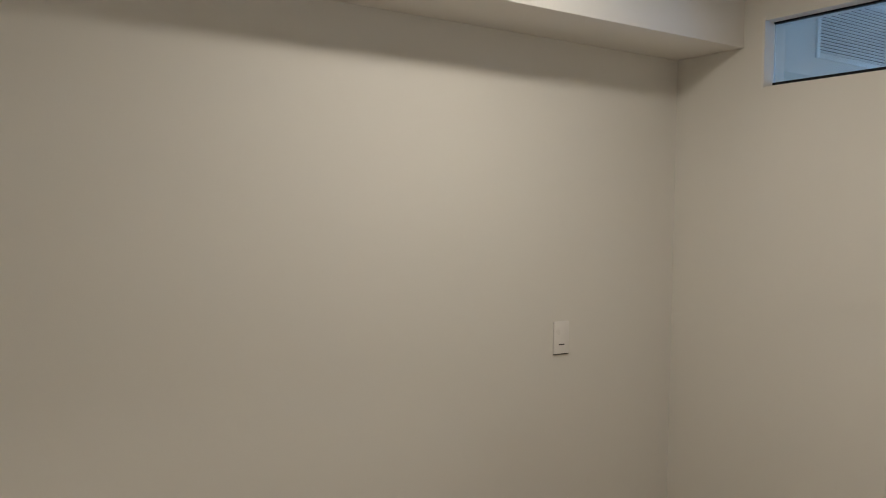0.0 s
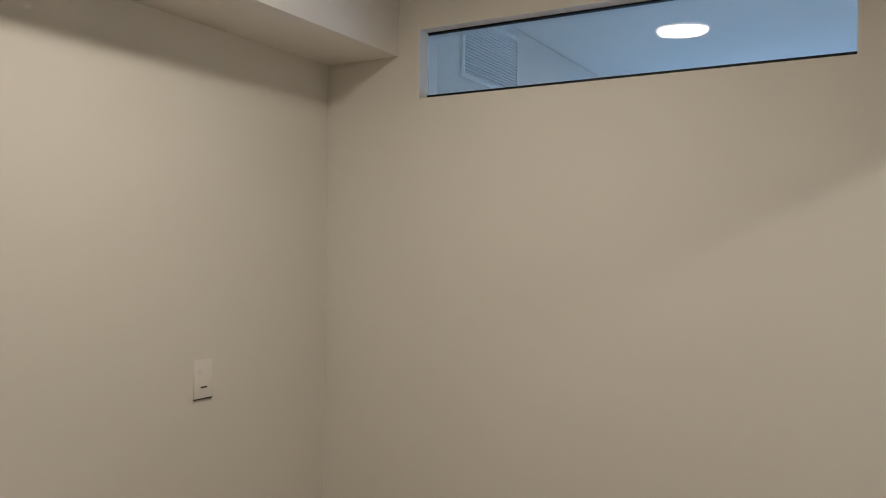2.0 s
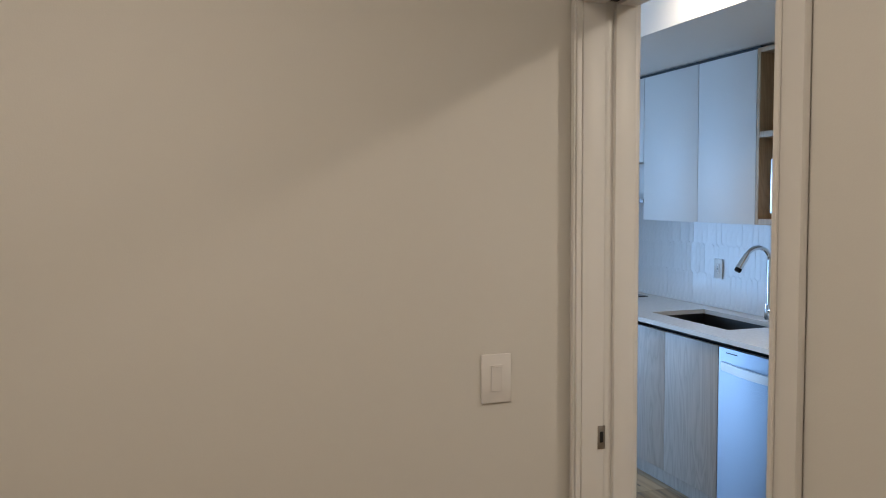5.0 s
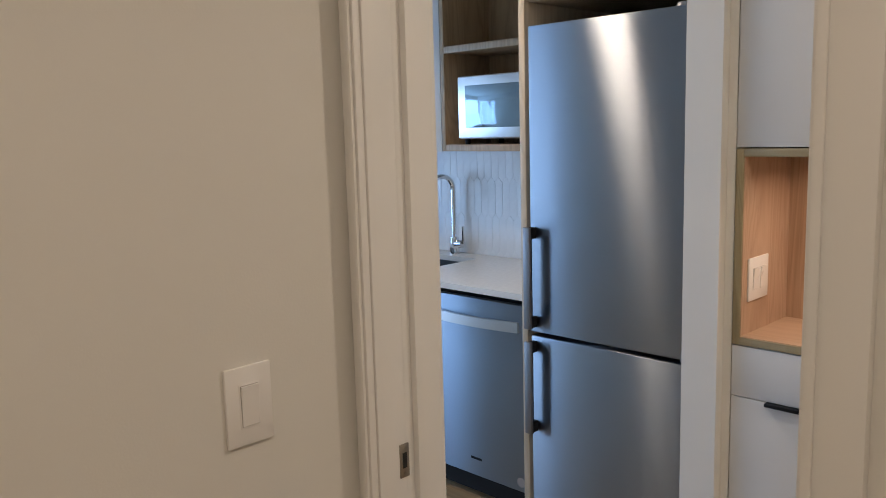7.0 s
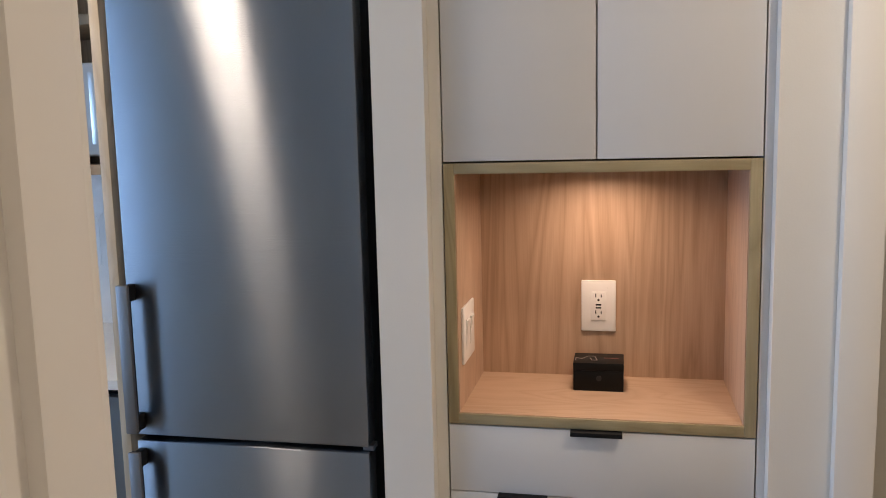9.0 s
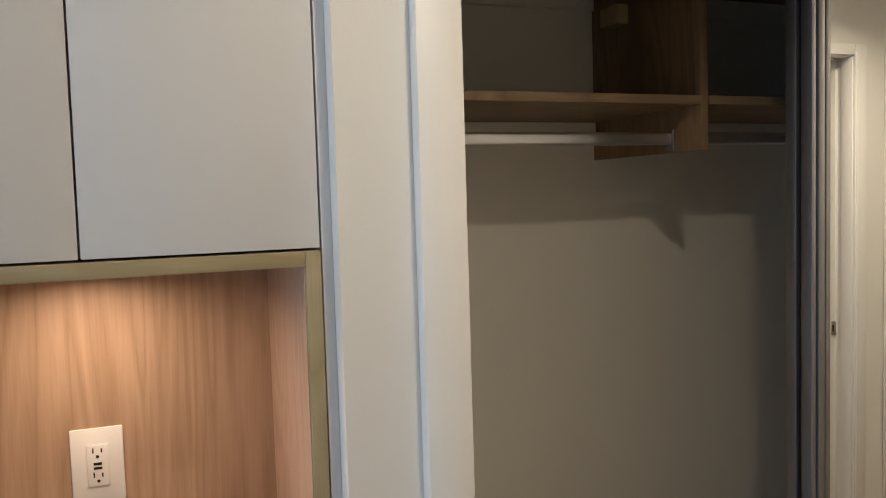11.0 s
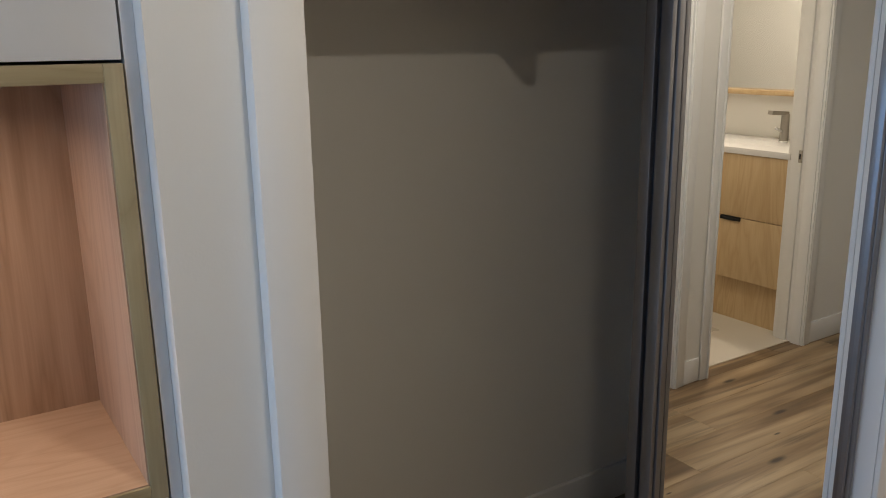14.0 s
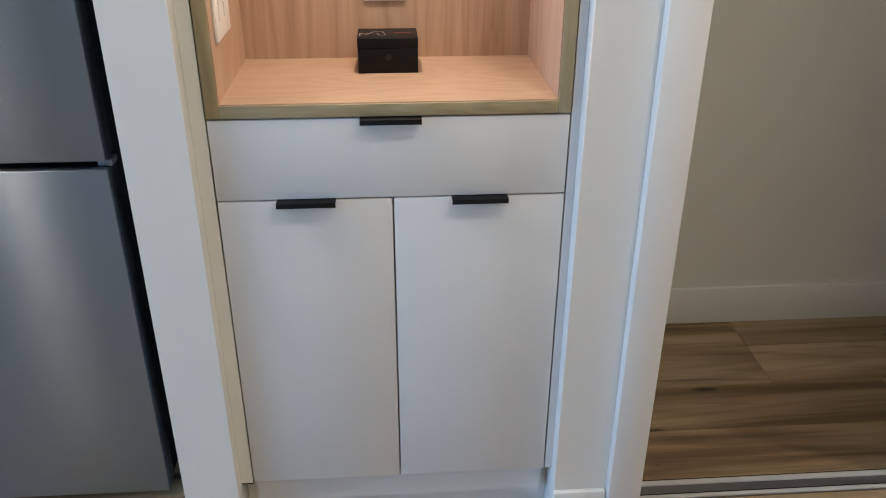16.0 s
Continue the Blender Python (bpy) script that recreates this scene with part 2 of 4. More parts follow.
REDPRINT = material("reddish_print", (0.28, 0.10, 0.08), 0.5, vary=0.05, vary_scale=30)
OAK = wood("oak_veneer", (0.33, 0.20, 0.122), (0.55, 0.375, 0.26), "z", 34, 0.45, contrast=0.74, long=0.016, swirl=0.55)
OAK_SIDE = wood("oak_veneer_side", (0.43, 0.28, 0.185), (0.555, 0.39, 0.28), "z", 34, 0.45)
OAK_Y = wood("oak_veneer_flat", (0.48, 0.315, 0.205), (0.57, 0.40, 0.28), "y", 34, 0.45)
OAK_EDGE = wood("oak_edging", (0.30, 0.235, 0.125), (0.42, 0.34, 0.20), "y", 30, 0.5)
OAK_EDGE_V = wood("oak_edging_upright", (0.30, 0.235, 0.125), (0.42, 0.34, 0.20), "z", 30, 0.5)
PALE_OAK = wood("pale_oak_laminate", (0.51, 0.40, 0.275), (0.63, 0.515, 0.375), "z", 30, 0.48)
GREY_OAK = wood("grey_oak_laminate", (0.36, 0.33, 0.29), (0.50, 0.46, 0.42), "z", 28, 0.48)
SHELF_OAK = wood("kitchen_shelf_oak", (0.34, 0.215, 0.115), (0.49, 0.33, 0.19), "z", 28, 0.48)
# Both closet oaks are darkened: part of the closet's shade sits in their colour.
CLOSET_OAK = wood("closet_shelf_oak_shaded", (0.15, 0.098, 0.055), (0.27, 0.185, 0.11), "y", 24, 0.5)
CLOSET_OAK_V = wood("closet_divider_oak_shaded", (0.15, 0.098, 0.055), (0.27, 0.185, 0.11), "z", 24, 0.5)
VANITY_OAK = wood("vanity_oak", (0.50, 0.34, 0.17), (0.62, 0.45, 0.25), "z", 26, 0.45)
PLANK = plank_wood("floor_plank", (0.17, 0.105, 0.052), (0.33, 0.225, 0.122), (0.47, 0.345, 0.205))
STEEL = brushed("brushed_steel", (0.36, 0.385, 0.42), 0.32, 1.0, 0.0)
STEEL_DW = brushed("brushed_steel_dishwasher", (0.29, 0.34, 0.40), 0.36, 0.95, 0.0)
SINK_STEEL = material("sink_steel", (0.15, 0.142, 0.135), 0.36, 1.0, bump=0.05, bump_scale=200, vary=0.05, vary_scale=10)
ALU_LIGHT = material("bright_aluminium", (0.74, 0.74, 0.75), 0.33, 1.0, bump=0.03, bump_scale=300, vary=0.04, vary_scale=12)
ALU = material("satin_aluminium", (0.27, 0.265, 0.275), 0.48, 1.0, bump=0.03, bump_scale=300, vary=0.03, vary_scale=8)
RAIL_ALU = material("pale_anodised_aluminium", (0.66, 0.66, 0.67), 0.45, 0.35, bump=0.03, bump_scale=300, vary=0.04, vary_scale=12)
CHROME = material("chrome", (0.78, 0.79, 0.80), 0.07, 1.0)
NICKEL = material("satin_nickel", (0.40, 0.37, 0.33), 0.35, 1.0, vary=0.05, vary_scale=60)
QUARTZ = material("white_quartz", (0.78, 0.76, 0.73), 0.22, bump=0.0, vary=0.025, vary_scale=60)
GLAZE = material("glazed_tile", (0.80, 0.795, 0.79), 0.2, bump=0.45, bump_scale=30, vary=0.06, vary_scale=22)
GROUT = material("grout", (0.80, 0.79, 0.78), 0.85, bump=0.1, bump_scale=300, vary=0.04, vary_scale=40)
BATH_TILE = material("bath_floor_tile", (0.72, 0.66, 0.56), 0.3, vary=0.03, vary_scale=6)
BLACK_GLASS = material("black_glass", (0.012, 0.013, 0.015), 0.06, vary=0.05, vary_scale=5)
COATED_GLASS = material("half_mirror_glass", (0.24, 0.32, 0.37), 0.07, 0.8, vary=0.05, vary_scale=5)
MIRROR = material("mirror_glass", (0.90, 0.91, 0.91), 0.005, 1.0)
GROUND = material("far_ground", (0.16, 0.16, 0.15), 0.9, bump=0.2, bump_scale=4, vary=0.2, vary_scale=0.3)
LAMP_ON = material("lamp_diffuser", (1.0, 0.95, 0.86), 0.5, emit=6.0)
LED_ON = material("led_lens", (1.0, 0.80, 0.58), 0.5, emit=12.0)

GLASS = bpy.data.materials.new("clear_glass")
GLASS.use_nodes = True
gn = GLASS.node_tree
gn.nodes.remove(gn.nodes["Principled BSDF"])
g_t, g_g, g_m, g_f = [gn.nodes.new("ShaderNode" + k) for k in ("BsdfTransparent", "BsdfGlossy", "MixShader", "Fresnel")]
g_g.inputs["Roughness"].default_value = 0.01
g_f.inputs["IOR"].default_value = 1.45
g_t.inputs["Color"].default_value = (0.95, 0.97, 0.98, 1)
gn.links.new(g_f.outputs[0], g_m.inputs[0])
gn.links.new(g_t.outputs[0], g_m.inputs[1])
gn.links.new(g_g.outputs[0], g_m.inputs[2])
gn.links.new(g_m.outputs[0], gn.nodes["Material Output"].inputs["Surface"])


# ---- building blocks ----
def B():
    return bmesh.new()


def box(bm, x0, x1, y0, y1, z0, z1, bevel=0.0, seg=2):
    x0, x1, y0, y1, z0, z1 = min(x0, x1), max(x0, x1), min(y0, y1), max(y0, y1), min(z0, z1), max(z0, z1)
    m = Matrix.LocRotScale(((x0 + x1) / 2, (y0 + y1) / 2, (z0 + z1) / 2), None, (x1 - x0, y1 - y0, z1 - z0))
    made = bmesh.ops.create_cube(bm, size=1, matrix=m)["verts"]
    if bevel:
        edges = list({e for v in made for e in v.link_edges})
        bmesh.ops.bevel(bm, geom=edges, offset=bevel, segments=seg, affect="EDGES", profile=0.5)
    return bm


def one(*a, **k):
    return box(B(), *a, **k)


def rod(bm, a, b, r, r2=None, n=20):
    a, b = Vector(a), Vector(b)
    m = Matrix.Translation((a + b) / 2) @ (b - a).to_track_quat("Z", "Y").to_matrix().to_4x4()
    bmesh.ops.create_cone(bm, cap_ends=True, segments=n, radius1=r, radius2=r if r2 is None else r2, depth=(b - a).length, matrix=m)
    return bm


def tube(bm, points, r, n=14):
    """A round tube along a line of points."""
    pts = [Vector(p) for p in points]
    rings = []
    side = None
    for i, p in enumerate(pts):
        d = (pts[min(i + 1, len(pts) - 1)] - pts[max(i - 1, 0)]).normalized()
        if side is None:
            side = d.orthogonal().normalized()
        side = (side - d * side.dot(d)).normalized()
        up = d.cross(side)
        rings.append([bm.verts.new(p + r * (math.cos(2 * math.pi * k / n) * side + math.sin(2 * math.pi * k / n) * up)) for k in range(n)])
    for u, v in zip(rings, rings[1:]):
        for k in range(n):
            bm.faces.new((u[k], u[(k + 1) % n], v[(k + 1) % n], v[k]))
    bm.faces.new(rings[0][::-1])
    bm.faces.new(rings[-1])
    return bm


def prism(bm, outline, axis, lo, hi):
    """A flat outline of (u, v) pushed along an axis: x takes (y, z), y takes (x, z), z takes (x, y)."""
    put = {"x": lambda u, v, w: (w, u, v), "y": lambda u, v, w: (u, w, v), "z": lambda u, v, w: (u, v, w)}[axis]
    a = [bm.verts.new(put(u, v, lo)) for u, v in outline]
    b = [bm.verts.new(put(u, v, hi)) for u, v in outline]
    n = len(outline)
    bm.faces.new(a)
    bm.faces.new(b[::-1])
    for k in range(n):
        bm.faces.new((a[k], b[k], b[(k + 1) % n], a[(k + 1) % n]))
    bmesh.ops.recalc_face_normals(bm, faces=bm.faces)
    return bm


def meshed(name, bm, mat, smooth=True):
    me = bpy.data.meshes.new(name)
    bmesh.ops.recalc_face_normals(bm, faces=bm.faces)
    bm.to_mesh(me)
    bm.free()
    me.materials.append(mat)
    if smooth:
        for p in me.polygons:
            p.use_smooth = True
        me.set_sharp_from_angle(angle=radians(32))
    return me


HOME = {}


def thing(name, at, label, category, group="", kind=""):
    ob = new(name)
    ob.location = at
    ob.empty_display_size = 0.05
    HOME[ob.name] = Vector(at)
    return tagged(ob, label, category, group, kind)


def part(name, bm, mat, parent, label=""):
    ob = new(name, meshed(name, bm, mat))
    ob.parent = parent
    ob.matrix_parent_inverse = Matrix.Translation(-HOME.get(parent.name, Vector()))
    if label:
        ob["label"] = label
    return ob


def solid(name, bm, mat, label, category, kind="structure", group=""):
    return tagged(new(name, meshed(name, bm, mat)), label, category, group, kind)


def piece(name, data, parent, at):
    ob = new(name, data)
    ob.parent = parent
    ob.matrix_parent_inverse = Matrix.Translation(-HOME.get(parent.name, Vector()))
    ob.location = at
    return ob


# ---- large structure ----
DEN_W, DEN_E, HALL_W = -3.38, -1.30, -1.17     # den west face, den east face, hall west face
EAST, BACK = -0.035, 0.90                        # hall east face, kitchen and closet back face
CEIL_Z, HALL_Z = 2.60, 2.28

solid("ground", one(-60, 60, -60, 60, -3.2, -3.0), GROUND, "plain grey ground far below the building", "ground")
bm = B()
box(bm, -3.60, 1.05, -4.70, 6.70, -0.20, -0.012)
floor = solid("floor", bm, DARK, "oak plank floor running through hall, den and closet", "floor")
solid("bath_floor", one(-3.2, -1.235, -4.5, -3.16, -0.012, 0.004), BATH_TILE, "pale beige bathroom tile floor", "floor")

bm = B()      # wall between den and living room, with the high glazed opening
T0, T1, TZ0, TZ1 = -2.982, -1.633, 2.104, 2.342
box(bm, DEN_W, T0, 0, 0.12, 0, CEIL_Z)
box(bm, T1, DEN_E, 0, 0.12, 0, CEIL_Z)
box(bm, T0, T1, 0, 0.12, 0, TZ0)
box(bm, T0, T1, 0, 0.12, TZ1, CEIL_Z)
solid("wall_den_north", bm, PAINT, "cream painted den wall with a high glazed slot", "wall")
bm = B()
box(bm, DEN_W - 0.15, DEN_W, -4.55, 4.65, 0, CEIL_Z)
box(bm, DEN_W - 0.15, DEN_W, 6.35, 6.65, 0, CEIL_Z)
box(bm, DEN_W - 0.15, DEN_W, 4.65, 6.35, 0, 0.25)
box(bm, DEN_W - 0.15, DEN_W, 4.65, 6.35, 2.2, CEIL_Z)
solid("wall_west", bm, PAINT, "cream painted wall below a long soffit", "wall")
solid("wall_den_south", one(DEN_W, DEN_E, -3.16, -3.06, 0, CEIL_Z), PAINT, "plain cream painted wall", "wall")

D1, D2, DA0, DA1, DB0, DB1, HEAD = -0.684, -0.042, -3.023, -2.263, -3.94, -3.255, 2.03
bm = B()      # wall between den and hall with two pocket doors and the bathroom door
for y0, y1 in ((D2 + 0.02, 0.12), (DA1 + 0.02, D1 - 0.02), (DB1 + 0.02, DA0 - 0.02), (-4.55, DB0 - 0.02)):
    box(bm, DEN_E, HALL_W, y0, y1, 0, CEIL_Z)
for y0, y1 in ((D1 - 0.02, D2 + 0.02), (DA0 - 0.02, DA1 + 0.02), (DB0 - 0.02, DB1 + 0.02)):
    box(bm, DEN_E, HALL_W, y0, y1, HEAD + 0.02, CEIL_Z)
solid("wall_hall_west", bm, PAINT, "cream painted hall wall with three door openings", "wall")

CL0, CL1 = -2.29, -0.79                          # closet opening
bm = B()      # hall wall with the closet opening and a door to the south
box(bm, EAST, 0.14, CL1 + 0.02, -0.616, 0, HALL_Z)
box(bm, 0.012, 0.14, CL0 - 0.02, CL1 + 0.02, 2.04, HALL_Z)
box(bm, 0.012, 0.14, -2.52, CL0 - 0.02, 0, HALL_Z)
box(bm, 0.012, 0.14, -3.36, -2.52, 2.05, HALL_Z)
box(bm, 0.012, 0.14, -4.55, -3.36, 0, HALL_Z)
solid("wall_hall_east", bm, PAINT, "cream painted hall wall around the closet opening", "wall")
solid("wall_hall_south", one(-1.17, 0.9, -4.65, -4.43, 0, CEIL_Z), PAINT, "plain cream end wall", "wall")
solid("wall_east", one(BACK, BACK + 0.15, -4.65, 6.65, 0, CEIL_Z), PAINT, "cream painted wall behind kitchen and closet", "wall")
solid("wall_pier", one(-0.035, BACK, 0.025, 0.130, 0, HALL_Z), PAINT, "narrow white pier between fridge and cabinet", "wall")
solid("wall_closet_north", one(0.14, BACK, -0.72, -0.62, 0, HALL_Z), PAINT, "plain closet side wall", "wall")
solid("wall_closet_south", one(0.14, BACK, -2.55, -2.40, 0, HALL_Z), PAINT, "plain closet side wall", "wall")
solid("wall_closet_back", one(0.812, BACK, -2.40, -0.72, 0, HALL_Z), PAINT, "greyish cream closet back wall", "wall")
solid("wall_kitchen_north", one(-0.10, BACK, 4.00, 4.12, 0, CEIL_Z), PAINT, "plain white kitchen end wall", "wall")
solid("wall_living_east", one(-0.10, 0.02, 4.12, 6.65, 0, CEIL_Z), PAINT, "plain cream living room wall", "wall")
bm = B()
box(bm, DEN_W, -3.2, 6.5, 6.65, 0, CEIL_Z)
box(bm, -0.3, -0.1, 6.5, 6.65, 0, CEIL_Z)
box(bm, -3.2, -0.3, 6.5, 6.65, 0, 0.2)
box(bm, -3.2, -0.3, 6.5, 6.65, 2.4, CEIL_Z)
solid("wall_living_north", bm, PAINT, "cream wall around the large living room window", "wall")
solid("wall_bath_back", one(DEN_W, DEN_E, -4.65, -4.45, 0, CEIL_Z), PAINT, "warm cream bathroom wall", "wall")

solid("ceiling", one(-3.6, 1.1, -4.7, 6.7, CEIL_Z, CEIL_Z + 0.15), CEIL, "plain white ceiling", "ceiling")
bm = B()
box(bm, HALL_W, BACK, -4.55, 0.14, HALL_Z, CEIL_Z - 0.002)
solid("ceiling_hall", bm, CEIL, "lowered plain white hall ceiling", "ceiling")
bm = B()
box(bm, DEN_W, -3.07, -3.06, 0, 2.257, CEIL_Z - 0.002, 0.004)
solid("soffit_den", bm, CEIL, "boxed white soffit along the den wall", "soffit")
bm = B()
box(bm, DEN_W, -3.07, 0.12, 6.5, 2.20, CEIL_Z - 0.002, 0.004)
solid("soffit_living", bm, CEIL, "boxed white soffit with an air grille", "soffit")
bm = B()
box(bm, -0.09, BACK, 0.142, 4.0, 2.335, CEIL_Z - 0.002, 0.004)
solid("soffit_kitchen", bm, CEIL, "boxed white soffit above the kitchen cabinets", "soffit")


def door_frame(name, y0, y1, label, wn=0.036, ws=0.065, wh=0.045):
    """Pocket door lining: split jambs, head and casing on both faces of the wall."""
    t = thing(name, ((DEN_E + HALL_W) / 2, (y0 + y1) / 2, 0), label, "door frame", kind="structure")
    g0, g1 = -1.247, -1.219
    for y, s in ((y1, 1), (y0, -1)):
        bm = B()
        box(bm, DEN_E - 0.004, g0, y, y + s * 0.02, 0, HEAD + 0.02, 0.002)
        box(bm, g1, HALL_W + 0.004, y, y + s * 0.02, 0, HEAD + 0.02, 0.002)
        box(bm, g0, g1, y + s * 0.012, y + s * 0.02, 0, HEAD + 0.02)
        part("jamb", bm, TRIM, t)
    bm = B()
    box(bm, DEN_E - 0.004, g0 - 0.004, y0, y1, HEAD, HEAD + 0.02, 0.002)
    box(bm, g1 + 0.004, HALL_W + 0.004, y0, y1, HEAD, HEAD + 0.02, 0.002)
    box(bm, g0 - 0.004, g1 + 0.004, y0, y1, HEAD + 0.016, HEAD + 0.02)
    part("head", bm, TRIM, t)
    part("door_track", one(g0, g1, y0 + 0.002, y1 - 0.002, HEAD + 0.006, HEAD + 0.016), BLACK, t, "dark sliding door track")
    for x, proud in ((DEN_E - 0.004, -0.014), (HALL_W + 0.004, 0.012)):
        for lo, hi in ((y1 + 0.004, y1 + wn), (y0 - ws, y0 - 0.004)):
            bm = B()
            box(bm, x, x + proud, lo, hi, 0, HEAD + wh, 0.002)
            inner = lo + 0.010 if lo > y0 else hi - 0.010
            box(bm, x + proud, x + proud * 1.45, inner - 0.006, inner + 0.006, 0, HEAD + 0.012, 0.003)
            part("casing", bm, TRIM, t)
        bm = B()
        box(bm, x, x + proud, y0 - 0.003, y1 + 0.003, HEAD + 0.004, HEAD + wh, 0.002)
        part("casing", bm, TRIM, t)
    return t


def strike(parent, y, s, z):
    """Latch plate let into a jamb."""
    bm = B()
    box(bm, -1.262, -1.243, y - s * 0.0025, y + s * 0.002, z - 0.028, z + 0.028, 0.0008)
    p = part("strike_plate", bm, NICKEL, parent, "satin nickel latch plate")
    part("latch_slot", one(-1.2575, -1.2485, y - s * 0.0032, y, z - 0.012, z + 0.014, bevel=0.0004), DARK, p)
    for dz in (-0.021, 0.021):
        bm = B()
        rod(bm, (-1.2525, y - s * 0.0036, z + dz), (-1.2525, y, z + dz), 0.0028, n=10)
        part("screw", bm, NICKEL, p)


d1 = door_frame("door_1", D1, D2, "white painted pocket door frame, door slid away")
strike(d1, D2, 1, 1.015)
d2 = door_frame("door_2", DA0, DA1, "white painted pocket door frame at den entry", wn=0.06)
strike(d2, DA0, -1, 0.953)
d3 = door_frame("door_3", DB0, DB1, "white painted bathroom door frame, door open", wn=0.06)
bm = B()
box(bm, -1.262, -1.243, DB0 - 0.002, DB0 + 0.0025, 0.905, 0.965, 0.0008)
k = part("strike_plate", bm, NICKEL, d3, "satin nickel latch plate")
part("latch_slot", one(-1.2575, -1.2485, DB0, DB0 + 0.0034, 0.922, 0.948), DARK, k)

# door in the hall wall beyond the closet
d4 = thing("door_4", (0.05, -2.9, 0), "white painted hinged hall door, closed", "door", kind="structure")
part("door_leaf", one(0.03, 0.07, -3.34, -2.542, 0.008, 2.03, bevel=0.002), TRIM, d4)
for y0, y1, z0, z1 in ((-2.54, -2.52, 0, 2.05), (-3.36, -3.342, 0, 2.05), (-3.342, -2.54, 2.032, 2.05)):
    part("jamb", one(0.012, 0.12, y0, y1, z0, z1, bevel=0.0015), TRIM, d4)
for y0, y1, z0, z1 in ((-2.526, -2.442, 0, 2.12), (-3.43, -3.354, 0, 2.12), (-3.354, -2.526, 2.045, 2.12)):
    part("casing", one(-0.003, 0.012, y0, y1, z0, z1, bevel=0.003), TRIM, d4)
bm = B()
rod(bm, (0.03, -2.59, 0.97), (-0.025, -2.59, 0.97), 0.009)
box(bm, -0.032, -0.018, -2.72, -2.58, 0.961, 0.979, 0.004)
rod(bm, (0.03, -2.59, 0.97), (0.022, -2.59, 0.97), 0.026)
part("door_handle", bm, BLACK, d4, "black lever handle")

# high glazed slot
w = thing("window_1", ((T0 + T1) / 2, 0.06, TZ0), "frameless fixed glass pane high in the den wall", "window", kind="structure")
pane = part("pane", one(T0 + 0.001, T1 - 0.001, 0.055, 0.063, TZ0 + 0.019, TZ1 - 0.006), GLASS, w)
pane.visible_shadow = False
for x0, x1, z0, z1 in ((T0, T1, TZ0, TZ0 + 0.019), (T0, T1, TZ1 - 0.006, TZ1)):
    part("glazing_gasket", one(x0, x1, 0.050, 0.068, z0, z1), BLACK, w, "thin black gasket")
for x0, x1, z0, z1 in ((T0 - 0.010, T0, TZ0 - 0.006, TZ1 + 0.01), (T1, T1 + 0.010, TZ0 - 0.006, TZ1 + 0.01)):
    part("corner_bead", one(x0, x1, -0.002, 0.0, z0, z1), TRIM, w)

# living room window
w = thing("window_2", (-1.75, 6.57, 0.2), "large living room window in white frame", "window", kind="structure")
for x0, x1, z0, z1 in ((-3.2, -3.14, 0.2, 2.4), (-0.36, -0.3, 0.2, 2.4), (-3.14, -0.36, 0.2, 0.27), (-3.14, -0.36, 2.34, 2.4), (-1.78, -1.72, 0.27, 2.34)):
    part("window_frame", one(x0, x1, 6.54, 6.60, z0, z1, bevel=0.004), TRIM, w)
for x0, x1 in ((-3.14, -1.78), (-1.72, -0.36)):
    k = part("pane", one(x0, x1, 6.566, 6.574, 0.27, 2.34), GLASS, w)
    k.visible_shadow = False

w = thing("window_3", (-3.46, 5.5, 0.25), "tall living room side window in white frame", "window", kind="structure")
for y0, y1, z0, z1 in ((4.65, 4.71, 0.25, 2.2), (6.29, 6.35, 0.25, 2.2), (4.71, 6.29, 0.25, 0.31), (4.71, 6.29, 2.14, 2.2), (5.47, 5.53, 0.31, 2.14)):
    part("window_frame", one(-3.49, -3.43, y0, y1, z0, z1, bevel=0.004), TRIM, w)
for y0, y1 in ((4.71, 5.47), (5.53, 6.29)):
    k = part("pane", one(-3.464, -3.456, y0, y1, 0.31, 2.14), GLASS, w)
    k.visible_shadow = False


def baseboard(name, x0, x1, y0, y1, h=0.11):
    solid(name, one(x0, x1, y0, y1, 0, h, bevel=0.004), TRIM, "white painted flat baseboard", "baseboard")


baseboard("baseboard", 0.796, 0.812, -2.40, -0.72, 0.122)
baseboard("baseboard", EAST - 0.013, EAST, -0.722, -0.612, 0.145)
baseboard("baseboard", HALL_W, HALL_W + 0.012, DB1 + 0.066, DA0 - 0.067, 0.11)
baseboard("baseboard", HALL_W, HALL_W + 0.012, -4.43, DB0 - 0.067, 0.11)
baseboard("baseboard", HALL_W, HALL_W + 0.012, DA1 + 0.062, D1 - 0.067, 0.11)
baseboard("baseboard", -1.158, 0.0, -4.43, -4.418, 0.11)
baseboard("baseboard", DEN_W, -1.32, -0.012, 0, 0.11)
baseboard("baseboard", DEN_W, DEN_W + 0.012, -3.048, -0.012, 0.11)
baseboard("baseboard", DEN_W, -1.322, -3.06, -3.048, 0.11)
baseboard("baseboard", 0.0, 0.012, -4.418, -3.44, 0.11)


# ---- kitchen ----
def bar_pull(parent, x, y0, y1, z, mat=BLACK):
    """Edge pull: a lip folded over the top of a front."""
    bm = B()
    box(bm, x - 0.018, x + 0.004, y0, y1, z - 0.001, z + 0.002, 0.0006)
    box(bm, x - 0.018, x - 0.0155, y0, y1, z - 0.0070, z + 0.001, 0.0006)
    part("edge_pull", bm, mat, parent, "black metal edge pull")


